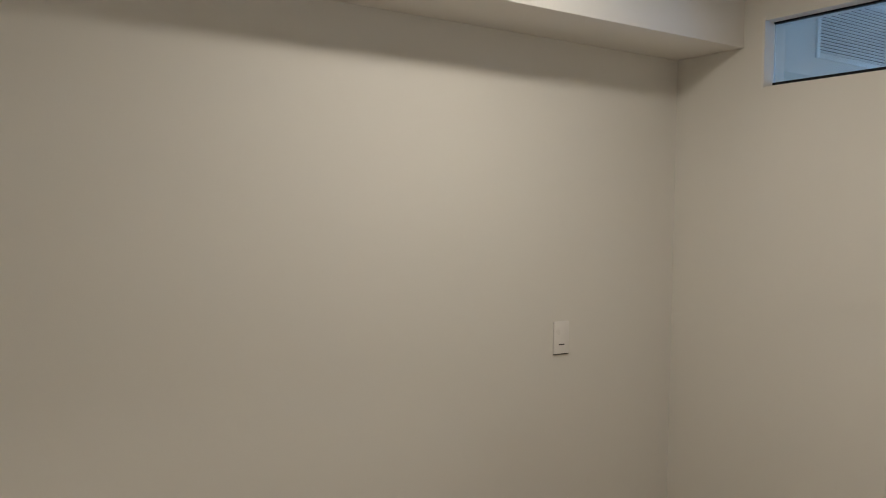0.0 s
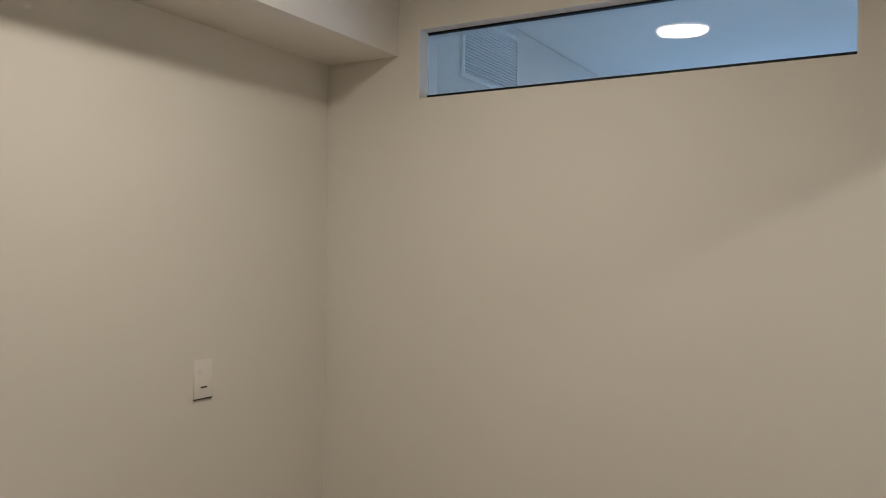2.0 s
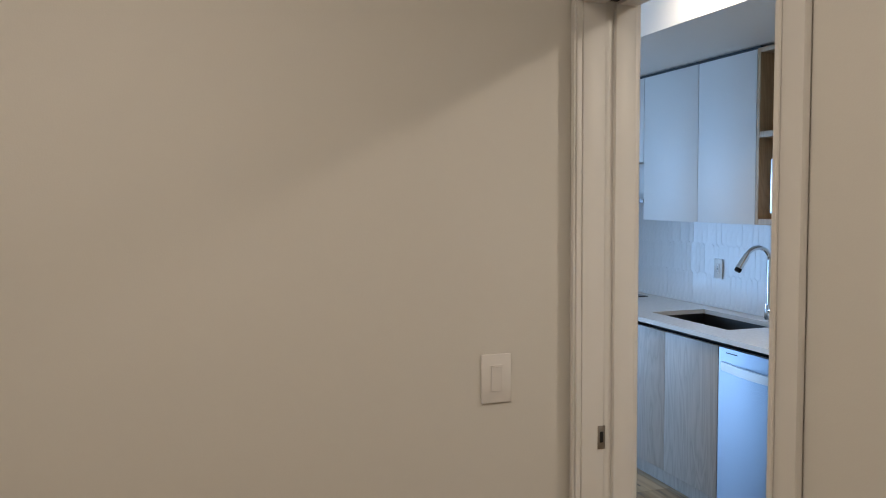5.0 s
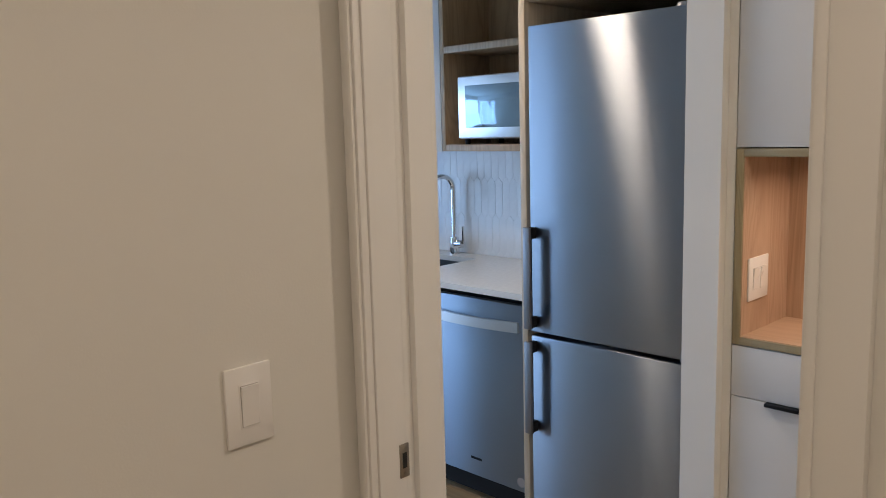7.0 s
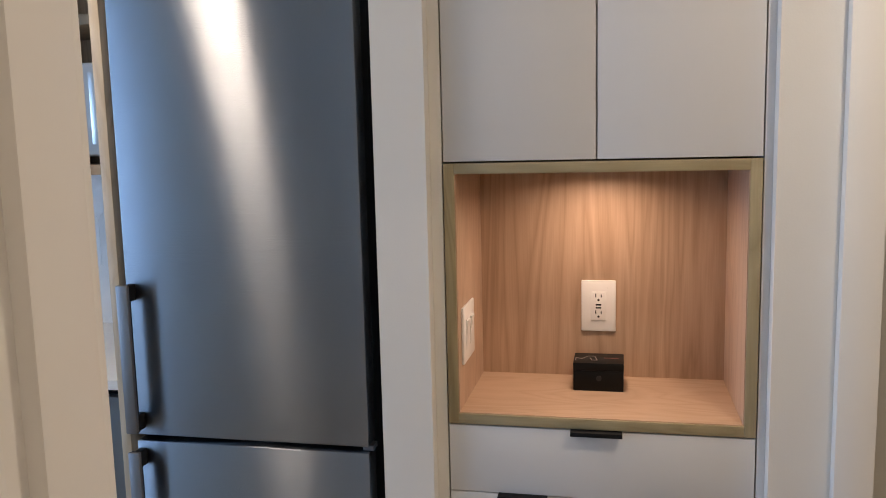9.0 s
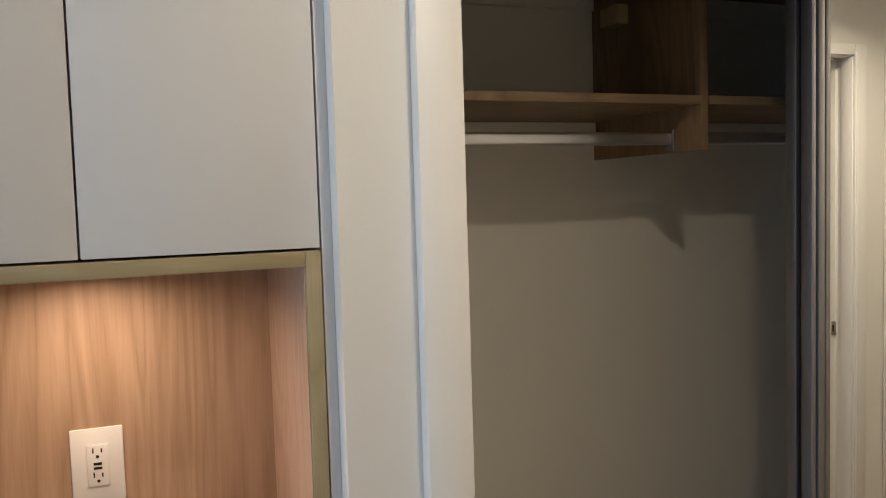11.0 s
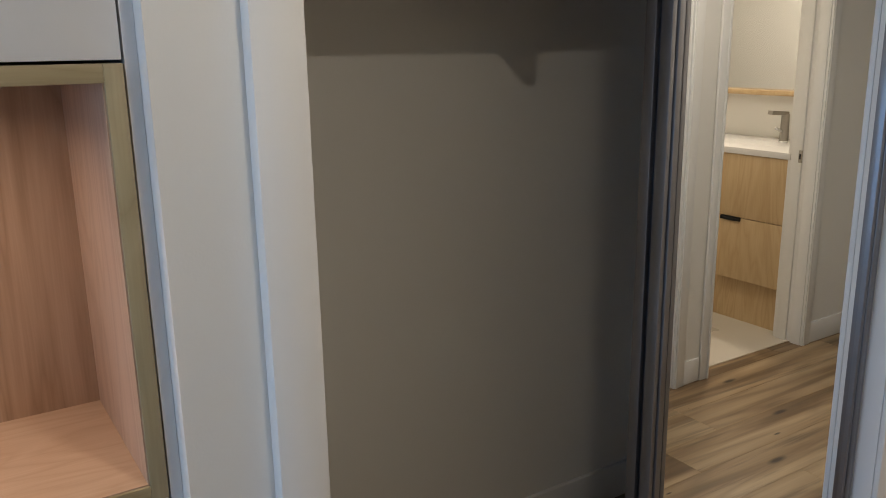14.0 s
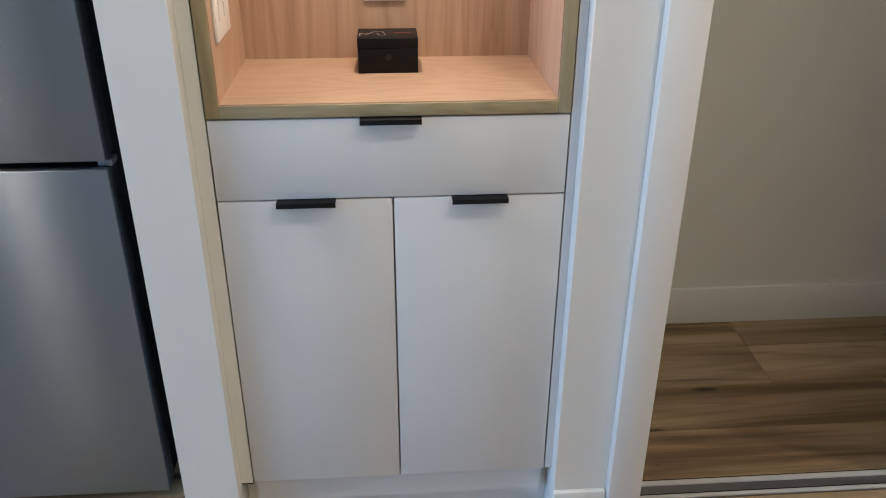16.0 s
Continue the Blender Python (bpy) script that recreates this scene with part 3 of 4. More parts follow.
def wall_plate(name, label, at, facing, kind_of="switch", w=0.075, h=0.119, gangs=(0.0,)):
    """Screwless cover plate with its insert. facing: (right, outward) unit vectors."""
    right, out = Vector(facing[0]), Vector(facing[1])
    up = Vector((0, 0, 1))
    m = Matrix((right, up, out)).transposed().to_4x4()
    m.translation = Vector(at)
    t = thing(name, at, label, {"switch": "light switch", "control": "wall control"}.get(kind_of, "power outlet"))

    def put(nm, bm, mat, parent, lab=""):
        bm.transform(m)
        return part(nm, bm, mat, parent, lab)
    put("cover_plate", one(-w / 2, w / 2, -h / 2, h / 2, 0.0, 0.006, bevel=0.0022), PLASTIC, t)
    for gx in gangs if kind_of != "control" else ():
        hw, hh = (0.0165, 0.0325) if kind_of == "switch" else (0.0175, 0.0345)
        put("insert_frame", one(gx - hw, gx + hw, -hh, hh, 0.004, 0.0064, bevel=0.0006), PLASTIC, t)
        if kind_of == "switch":
            bm = B()
            prism(bm, [(-0.029, 0.0064), (-0.029, 0.0074), (0.0, 0.0082), (0.029, 0.0112), (0.029, 0.0064)], "x", gx - 0.0132, gx + 0.0132)
            put("rocker", bm, PLASTIC, t)
            put("rocker_gap", one(gx - 0.0139, gx + 0.0139, -0.0297, 0.0297, 0.0062, 0.0066), PRINT, t)
    if kind_of == "control":
        put("status_slot", one(-0.013, 0.013, -0.0275, -0.0235, 0.0066, 0.0074), DARK, t, "thin dark slot")
        # Dark bar draws the shadow below the plate.
        put("lower_edge_shade", one(-w / 2 + 0.001, w / 2 - 0.001, -h / 2 - 0.003, -h / 2, 0.0, 0.005), DARK, t, "dark bar for the plate's shadow along its lower edge")
    if kind_of == "outlet":
        put("receptacle", one(-0.0155, 0.0155, -0.0325, 0.0325, 0.0066, 0.0086, bevel=0.0006), PLASTIC, t)
        for dy in (-0.0195, 0.0195):
            for dx, hh in ((-0.0062, 0.0042), (0.0062, 0.0034)):
                put("slot", one(dx - 0.0011, dx + 0.0011, dy + 0.001, dy + 0.001 + 2 * hh, 0.008, 0.0089), DARK, t)
            bm = B()
            rod(bm, (0, dy - 0.005, 0.008), (0, dy - 0.005, 0.0089), 0.0026, n=12)
            put("ground_hole", bm, DARK, t)
        put("test_button", one(-0.0062, 0.0062, 0.0012, 0.0052, 0.0082, 0.0096, bevel=0.0005), DARK, t, "small black test button")
        put("reset_button", one(-0.0062, 0.0062, -0.0056, -0.0020, 0.0082, 0.0096, bevel=0.0005), DARK, t, "small black reset button")
    return t


def disc_light(name, at, label, r=0.12):
    t = thing(name, at, label, "ceiling light")
    x, y, z = at
    bm = B()
    rod(bm, (x, y, z), (x, y, z - 0.005), r, r * 0.98, 48)
    part("rim", bm, TRIM, t)
    bm = B()
    rod(bm, (x, y, z - 0.0052), (x, y, z - 0.007), r * 0.95, r * 0.93, 48)
    part("diffuser", bm, LAMP_ON, t, "glowing white diffuser")
    return t


def grille(name, x, y0, y1, z0, z1, s, label, n=14):
    """Air grille on a face x, facing the way of s along x."""
    t = thing(name, (x, (y0 + y1) / 2, z0), label, "air vent")
    # Near-black sheet stands in for the shaded space between the slats.
    part("backing", one(x, x + s * 0.002, y0 + 0.01, y1 - 0.01, z0 + 0.01, z1 - 0.01), DARK, t, "dark sheet for the shade behind the slats")
    bm = B()
    for a in ((y0, y0 + 0.022, z0, z1), (y1 - 0.022, y1, z0, z1), (y0 + 0.022, y1 - 0.022, z0, z0 + 0.022), (y0 + 0.022, y1 - 0.022, z1 - 0.022, z1)):
        box(bm, x, x + s * 0.01, *a, 0.0015)
    part("frame", bm, TRIM, t)
    step = (z1 - z0 - 0.044) / n
    for i in range(n):
        z = z0 + 0.022 + (i + 0.5) * step
        bm = B()
        prism(bm, [(x + s * 0.002, z - 0.3 * step), (x + s * 0.009, z + 0.15 * step), (x + s * 0.009, z + 0.3 * step), (x + s * 0.002, z - 0.12 * step)], "y", y0 + 0.02, y1 - 0.02)
        part("slat", bm, TRIM, t)
    return t


# fridge
FX, FY0, FY1 = 0.15, 0.222, 0.82
fr = thing("refrigerator", (0.5, 0.52, 0), "brushed steel two-door refrigerator with bar handles", "refrigerator")
part("cabinet_body", one(FX + 0.062, 0.82, FY0 + 0.012, FY1 - 0.004, 0.0, 1.862, bevel=0.004), BLACK, fr, "dark grey fridge body")
for z0, z1 in ((0.815, 1.88), (0.02, 0.80)):
    k = part("door", one(FX, FX + 0.055, FY0, FY1, z0, z1, bevel=0.004), STEEL, fr)
    part("door_gasket", one(FX + 0.055, FX + 0.062, FY0 + 0.01, FY1 - 0.01, z0 + 0.01, z1 - 0.01), DARK, k)
for z0, z1 in ((0.832, 1.195), (0.445, 0.785)):
    bm = B()
    box(bm, FX - 0.046, FX - 0.034, FY1 - 0.032, FY1 - 0.002, z0, z1, 0.003)
    k = part("handle", bm, ALU, fr, "satin grey bar handle")
    # Black strip stands in for the dark shade between bar and door.
    part("grip_shade", one(FX - 0.034, FX - 0.029, FY1 - 0.030, FY1 - 0.004, z0 + 0.002, z1 - 0.002), BLACK, k)
    for zc in (z0 + 0.022, z1 - 0.022):
        part("handle_mount", one(FX - 0.030, FX, FY1 - 0.028, FY1 - 0.008, zc - 0.02, zc + 0.02, bevel=0.003), BLACK, k)
bm = B()
rod(bm, (FX + 0.03, FY0 + 0.035, 1.88), (FX + 0.03, FY0 + 0.035, 1.893), 0.022, 0.017)
part("hinge_cap", bm, ALU, fr, "domed grey hinge cap")
part("hinge", one(FX + 0.015, FX + 0.05, FY0 - 0.006, FY0 + 0.02, 0.801, 0.814, bevel=0.002), ALU, fr)

# fridge surround and cabinet above
t = thing("fridge_cabinet", (0.5, 0.5, 1.965), "pale oak two-door cabinet above the refrigerator", "cabinet")
part("body", one(0.185, 0.88, 0.142, 0.842, 1.965, 2.333), PALE_OAK, t)
for y0, y1 in ((0.145, 0.486), (0.490, 0.838)):
    part("door", one(0.163, 0.183, y0, y1, 1.968, 2.325, bevel=0.0015), PALE_OAK, t)
t = thing("end_panel", (0.5, 0.857, 0), "pale oak tall panel beside the refrigerator", "panel")
part("panel", one(0.16, 0.89, 0.844, 0.870, 0, 2.333, bevel=0.001), PALE_OAK, t)

# base units
CX = 0.28
dw = thing("dishwasher", (0.55, 1.25, 0), "brushed steel dishwasher under the counter", "dishwasher")
part("tub", one(CX + 0.03, 0.86, 0.950, 1.545, 0.02, 0.862), BLACK, dw, "dark dishwasher body")
part("door", one(CX, CX + 0.028, 0.948, 1.547, 0.105, 0.862, bevel=0.003), STEEL_DW, dw)
bm = B()
pts = [(CX - 0.012 - 0.030 * math.sin(math.pi * i / 12), 0.985 + (1.512 - 0.985) * i / 12, 0.775) for i in range(13)]
for (xa, ya, za), (xb, yb, zb) in zip(pts, pts[1:]):
    v = [bm.verts.new(p) for p in ((xa, ya, za - 0.02), (xb, yb, zb - 0.02), (xb, yb, zb + 0.02), (xa, ya, za + 0.02),
                                   (xa + 0.014, ya, za - 0.02), (xb + 0.014, yb, zb - 0.02), (xb + 0.014, yb, zb + 0.02), (xa + 0.014, ya, za + 0.02))]
    for f in ((0, 1, 2, 3), (7, 6, 5, 4), (0, 4, 5, 1), (3, 2, 6, 7)):
        bm.faces.new([v[i] for i in f])
bmesh.ops.remove_doubles(bm, verts=bm.verts, dist=1e-5)
bmesh.ops.holes_fill(bm, edges=bm.edges, sides=4)
part("handle", bm, ALU_LIGHT, dw, "bowed satin steel handle")
part("badge", one(CX - 0.0008, CX + 0.001, 1.195, 1.255, 0.175, 0.185), BLACK, dw)
part("control_mark", one(CX - 0.0008, CX + 0.001, 1.41, 1.49, 0.838, 0.843), BLACK, dw)
bm = B()
rod(bm, (CX - 0.0008, 0.985, 0.145), (CX + 0.001, 0.985, 0.145), 0.02, n=28)
part("sticker", bm, PRINT, dw, "round grey sticker")
part("kick_plate", one(CX + 0.06, CX + 0.07, 0.948, 1.547, 0, 0.10), BLACK, dw, "black recessed kick plate")


def base_unit(y0, y1, mat, label, doors):
    t = thing("base_cabinet", (0.6, (y0 + y1) / 2, 0), label, "cabinet")
    part("carcass", one(CX + 0.022, 0.88, y0, y1, 0.10, 0.68), WHITE_LAM, t)
    part("toe_kick", one(CX + 0.06, CX + 0.075, y0, y1, 0, 0.10), mat, t)
    for a, b in doors:
        part("door", one(CX, CX + 0.02, a + 0.0015, b - 0.0015, 0.105, 0.862, bevel=0.0012), mat, t)
    return t


base_unit(1.552, 2.45, GREY_OAK, "grey oak sink base cabinet with doors", ((1.552, 2.0), (2.0, 2.45)))
base_unit(2.452, 2.995, WHITE_LAM, "white base cabinet beside the oven", ((2.452, 2.995),))
t = thing("filler_strip", (0.5, 0.91, 0), "pale oak filler beside the dishwasher", "panel")
part("strip", one(CX, CX + 0.02, 0.872, 0.944, 0.0, 0.862, bevel=0.001), PALE_OAK, t)
t = thing("oven_housing", (0.6, 3.3, 0), "white cabinet around a built-in oven", "cabinet")
part("side", one(CX, 0.88, 2.998, 3.03, 0, 0.875), WHITE_LAM, t)
part("side", one(CX + 0.02, 0.88, 3.64, 3.995, 0.1, 0.875), WHITE_LAM, t)
for z0, z1 in ((0.105, 0.40), (0.405, 0.70), (0.705, 0.865)):
    part("drawer_front", one(CX, CX + 0.019, 3.643, 3.993, z0, z1, bevel=0.0012), WHITE_LAM, t)
part("bottom_rail", one(CX, 0.88, 3.03, 3.64, 0.10, 0.222), WHITE_LAM, t)
part("toe_kick", one(CX + 0.06, CX + 0.075, 3.03, 3.995, 0, 0.10), WHITE_LAM, t)
ov = thing("oven", (0.5, 3.33, 0.222), "steel built-in oven with black glass door", "oven")
part("body", one(CX + 0.02, 0.84, 3.035, 3.635, 0.224, 0.872), BLACK, ov)
part("control_panel", one(CX - 0.006, CX + 0.018, 3.035, 3.635, 0.74, 0.858, bevel=0.002), BLACK_GLASS, ov)
part("display", one(CX - 0.0075, CX - 0.005, 3.27, 3.37, 0.78, 0.82), PRINT, ov)
k = part("door", one(CX - 0.008, CX + 0.018, 3.035, 3.635, 0.226, 0.73, bevel=0.003), ALU, ov)
part("door_glass", one(CX - 0.011, CX - 0.007, 3.05, 3.62, 0.29, 0.70), COATED_GLASS, k)
bm = B()
rod(bm, (CX - 0.05, 3.06, 0.70), (CX - 0.05, 3.61, 0.70), 0.013)
for y in (3.08, 3.59):
    rod(bm, (CX - 0.05, y, 0.70), (CX - 0.008, y, 0.70), 0.009)
part("handle", bm, ALU, k)

# counter with sink cut-out
SX0, SX1, SY0, SY1 = 0.42, 0.78, 1.66, 2.35
ct = thing("countertop", (0.57, 2.4, 0.88), "white quartz countertop with polished edge", "countertop")
bm = B()
for a in ((0.255, SX0, 0.872, 3.995), (SX1, 0.895, 0.872, 3.995), (SX0, SX1, 0.872, SY0), (SX0, SX1, SY1, 3.995)):
    box(bm, *a, 0.890, 0.915)
bmesh.ops.remove_doubles(bm, verts=bm.verts, dist=1e-5)
part("slab", bm, QUARTZ, ct)
sk = thing("sink", (0.6, 2.0, 0.69), "undermount stainless steel sink", "sink")
bm = B()
for a in ((SX0 - 0.004, SX0, SY0 - 0.004, SY1 + 0.004, 0.69, 0.889), (SX1, SX1 + 0.004, SY0 - 0.004, SY1 + 0.004, 0.69, 0.889),
          (SX0, SX1, SY0 - 0.004, SY0, 0.69, 0.889), (SX0, SX1, SY1, SY1 + 0.004, 0.69, 0.889), (SX0, SX1, SY0, SY1, 0.69, 0.694)):
    box(bm, *a)
part("basin", bm, SINK_STEEL, sk)
bm = B()
rod(bm, (0.6, 2.0, 0.694), (0.6, 2.0, 0.697), 0.05, n=28)
part("drain", bm, CHROME, sk)
fc = thing("kitchen_faucet", (0.84, 1.865, 0.915), "chrome gooseneck pull-down kitchen faucet", "faucet")
bm = B()
rod(bm, (0.84, 1.865, 0.915), (0.84, 1.865, 1.0), 0.026, 0.023, 28)
part("base", bm, CHROME, fc)
bm = B()
R = 0.068
pts = [(0.84, 1.865, 1.0), (0.84, 1.865, 1.10), (0.84, 1.865, 1.215)] + \
      [(0.84 - R + R * math.cos(a), 1.865 + 0.025 * (1 - math.cos(a)) * 0.5, 1.24 + R * math.sin(a)) for a in [math.pi * i / 14 for i in range(0, 13)]]
tube(bm, pts, 0.0125, 16)
part("spout", bm, CHROME, fc)
bm = B()
e = Vector(pts[-1])
d = (Vector(pts[-1]) - Vector(pts[-2])).normalized()
rod(bm, e, e + d * 0.085, 0.0155, 0.019, 20)
k = part("spray_head", bm, CHROME, fc)
bm = B()
rod(bm, e + d * 0.085, e + d * 0.105, 0.019, 0.017, 20)
part("nozzle", bm, BLACK, k)
bm = B()
rod(bm, (0.84, 1.865, 0.965), (0.84, 1.81, 0.968), 0.02, 0.02, 24)
k = part("valve", bm, CHROME, fc)
bm = B()
tube(bm, [(0.84, 1.805, 0.97), (0.835, 1.797, 1.0), (0.83, 1.793, 1.06)], 0.007, 12)
part("lever", bm, CHROME, k)

# cooktop
ck = thing("cooktop", (0.55, 3.3, 0.916), "black glass built-in cooktop with knobs", "cooktop")
part("glass", one(0.32, 0.80, 2.98, 3.68, 0.916, 0.922, bevel=0.002), BLACK_GLASS, ck)
for i in range(4):
    bm = B()
    y = 3.02 + 0.055 * i
    rod(bm, (0.37, y, 0.922), (0.37, y, 0.945), 0.02, 0.017, 20)
    part("knob", bm, BLACK, ck)

# wall cabinets
UX = 0.58


def upper(y0, y1, z0, z1, label, doors, mat=WHITE_LAM):
    t = thing("wall_cabinet", (0.74, (y0 + y1) / 2, z0), label, "cabinet")
    part("carcass", one(UX + 0.021, 0.895, y0, y1, z0, z1), mat, t)
    for a, b in doors:
        part("door", one(UX, UX + 0.019, a + 0.0015, b - 0.0015, z0, z1 - 0.004, bevel=0.0012), mat, t)
    return t


UZ0, UZ1 = 1.44, 2.318
oc = thing("open_shelf_cabinet", (0.74, 1.46, UZ0), "oak open shelf cabinet holding a microwave", "shelf")
OY0, OY1 = 0.872, 1.672
part("side", one(UX, 0.895, OY1 - 0.022, OY1, UZ0, UZ1, bevel=0.0008), SHELF_OAK, oc)
part("side", one(UX, 0.895, OY0, OY0 + 0.022, UZ0, UZ1, bevel=0.0008), SHELF_OAK, oc)
for z in (UZ0, 1.875, UZ1 - 0.022):
    part("shelf", one(UX, 0.895, OY0 + 0.022, OY1 - 0.022, z, z + 0.03 if z < 2 else UZ1, bevel=0.0008), SHELF_OAK, oc)
part("back", one(0.888, 0.895, OY0 + 0.022, OY1 - 0.022, UZ0 + 0.03, UZ1 - 0.022), SHELF_OAK, oc)
upper(1.675, 2.15, UZ0, UZ1, "white slab-door wall cabinet", ((1.675, 2.15),))
upper(2.152, 2.70, UZ0, UZ1, "white slab-door wall cabinet", ((2.152, 2.70),))
upper(2.702, 3.34, 1.80, UZ1, "white wall cabinet above the cooktop hood", ((2.702, 3.02), (3.02, 3.34)))
upper(3.342, 3.995, 1.545, UZ1, "white slab-door wall cabinet beside the hood", ((3.342, 3.995),))
hd = thing("range_hood", (0.74, 3.0, 1.55), "slim white range hood under the cabinet", "range hood")
part("hood_body", one(UX + 0.12, 0.89, 2.705, 3.338, 1.57, 1.798, bevel=0.002), WHITE_LAM, hd)
part("hood_lip", one(UX, 0.89, 2.705, 3.338, 1.545, 1.57, bevel=0.002), ALU, hd)
# Solid dark strip stands in for shade in the gap under the soffit.
t = thing("cabinet_shadow_gap", (0.75, 2.7, UZ1), "dark strip filling the shaded gap above the wall cabinets", "trim")
part("strip", one(UX + 0.02, 0.895, 1.675, 3.995, UZ1, 2.333), DARK, t)

mw = thing("microwave", (0.74, 1.36, UZ0 + 0.032), "silver countertop microwave with reflective glass door", "microwave")
part("case", one(0.60, 0.87, 1.142, 1.578, 1.494, 1.770, bevel=0.006), ALU_LIGHT, mw)
k = part("door", one(0.586, 0.602, 1.145, 1.575, 1.497, 1.767, bevel=0.005), ALU_LIGHT, mw)
part("door_glass", one(0.583, 0.588, 1.200, 1.528, 1.543, 1.727, bevel=0.001), COATED_GLASS, k, "dark glossy glass front")
part("latch_bar", one(0.581, 0.587, 1.160, 1.182, 1.530, 1.740, bevel=0.002), ALU_LIGHT, k, "slim silver pull edge")
for y in (1.17, 1.55):
    for x in (0.62, 0.85):
        part("foot", rod(B(), (x, y, UZ0 + 0.030), (x, y, 1.495), 0.012, n=14), BLACK, mw)

wall_plate("power_outlet", "white double power outlet on tiled backsplash", (0.888, 2.36, 1.15), ((0, 1, 0), (-1, 0, 0)), "outlet")
grille("air_vent", -0.09, 2.51, 2.73, 2.385, 2.565, -1, "white slatted air vent on kitchen soffit", 9)

# ---- pantry cabinet with lit niche ----
NZ0, NZ1 = 0.940, 1.470
pc = thing("pantry_cabinet", (0.3, -0.3, 0), "white tall cabinet with a lit oak niche", "cabinet")
part("lower_body", one(0.021, 0.42, -0.598, -0.002, 0.10, 0.938), WHITE_LAM, pc)
part("upper_body", one(0.021, 0.42, -0.598, -0.002, 1.474, 2.278), WHITE_LAM, pc)
part("toe_kick", one(0.05, 0.065, -0.615, 0.0, 0, 0.165), WHITE_LAM, pc)
for y0, y1 in ((-0.598, -0.3015), (-0.2985, -0.002)):
    part("upper_door", one(0, 0.019, y0, y1, 1.4735, 2.274, bevel=0.0012), WHITE_LAM, pc)
k = part("drawer_front", one(0, 0.019, -0.598, -0.002, 0.7955, 0.9365, bevel=0.0012), WHITE_LAM, pc)
bar_pull(k, 0.0, -0.350, -0.249, 0.9365)
for y0, y1, a, b in ((-0.598, -0.3015, -0.498, -0.401), (-0.2985, -0.002, -0.202, -0.102)):
    k = part("lower_door", one(0, 0.019, y0, y1, 0.172, 0.7925, bevel=0.0012), WHITE_LAM, pc)
    bar_pull(k, 0.0, a, b, 0.7925)
ni = part("niche_frame", one(-0.003, 0.30, -0.598, -0.577, NZ0, NZ1, bevel=0.001), OAK_EDGE_V, pc)
part("niche_side", one(-0.003, 0.30, -0.023, -0.002, NZ0, NZ1, bevel=0.001), OAK_EDGE_V, ni)
part("niche_top", one(-0.003, 0.30, -0.577, -0.023, NZ1 - 0.021, NZ1, bevel=0.001), OAK_EDGE, ni)
part("niche_base", one(-0.003, 0.30, -0.577, -0.023, NZ0, NZ0 + 0.021, bevel=0.001), OAK_EDGE, ni)
part("niche_base_lining", one(0.001, 0.30, -0.577, -0.023, NZ0 + 0.021, NZ0 + 0.023), OAK_Y, ni)
part("niche_side_lining", one(0.001, 0.30, -0.577, -0.575, NZ0 + 0.023, NZ1 - 0.021), OAK_SIDE, ni)
part("niche_side_lining", one(0.001, 0.30, -0.025, -0.023, NZ0 + 0.023, NZ1 - 0.021), OAK_SIDE, ni)
part("niche_back", one(0.30, 0.32, -0.598, -0.002, NZ0, NZ1), OAK, ni)
bm = B()
rod(bm, (0.145, -0.3, NZ1 - 0.021), (0.145, -0.3, NZ1 - 0.0225), 0.032, n=28)
k = part("puck_light", bm, ALU, pc, "small round warm downlight")
bm = B()
rod(bm, (0.145, -0.3, NZ1 - 0.0225), (0.145, -0.3, NZ1 - 0.023), 0.026, n=28)
part("lens", bm, LED_ON, k)
t = thing("cabinet_filler", (0.2, 0.015, 0), "cream painted filler strip beside the cabinet", "trim")
part("strip", one(0.001, 0.42, 0.001, 0.0245, 0.168, 2.278), PAINT, t)
# Near-black sliver draws the line of shade where the strip ends.
part("shadow_gap", one(0.003, 0.42, 0.001, 0.0245, 0.163, 0.1675), DARK, t, "dark sliver for the shade under the strip")
part("plinth", one(0.052, 0.42, 0.001, 0.0245, 0, 0.163), PAINT, t)
t = thing("cabinet_filler", (0.2, -0.608, 0), "white filler strip between cabinet and closet wall", "trim")
part("strip", one(0.001, 0.42, -0.6155, -0.601, 0.172, 2.278), WHITE_LAM, t)

wall_plate("power_outlet", "white double outlet with test buttons on oak niche back", (0.30, -0.2965, 1.130), ((0, -1, 0), (-1, 0, 0)), "outlet", 0.078, 0.119)
wall_plate("light_switch", "white rocker switch on the oak niche side", (0.092, -0.025, 1.113), ((1, 0, 0), (0, -1, 0)), "switch", 0.122, 0.119, (-0.023, 0.023))
bx = thing("cardboard_box", (0.22, -0.298, 0.963), "small black printed cardboard box in the niche", "box")
part("box_body", one(0.179, 0.263, -0.353, -0.245, 0.963, 1.008, bevel=0.0010), CARD, bx)
part("box_lid", one(0.1785, 0.2635, -0.3535, -0.2445, 1.0085, 1.026, bevel=0.0012), CARD, bx)


def stroke(bm, a, b, w=0.0022):
    """A thin printed line on the lid from a to b."""
    (x0, y0), (x1, y1) = a, b
    n = math.hypot(x1 - x0, y1 - y0)
    u, v = -(y1 - y0) / n * w / 2, (x1 - x0) / n * w / 2
    prism(bm, [(x0 + u, y0 + v), (x1 + u, y1 + v), (x1 - u, y1 - v), (x0 - u, y0 - v)], "z", 1.0261, 1.0266)


bm = B()
zig = [(0.200, -0.249), (0.222, -0.249), (0.212, -0.262), (0.236, -0.275), (0.236, -0.290), (0.204, -0.296), (0.204, -0.284), (0.222, -0.280)]
for a, b in zip(zig, zig[1:]):
    stroke(bm, a, b)
part("logo", bm, PRINT, bx, "angular grey line logo")
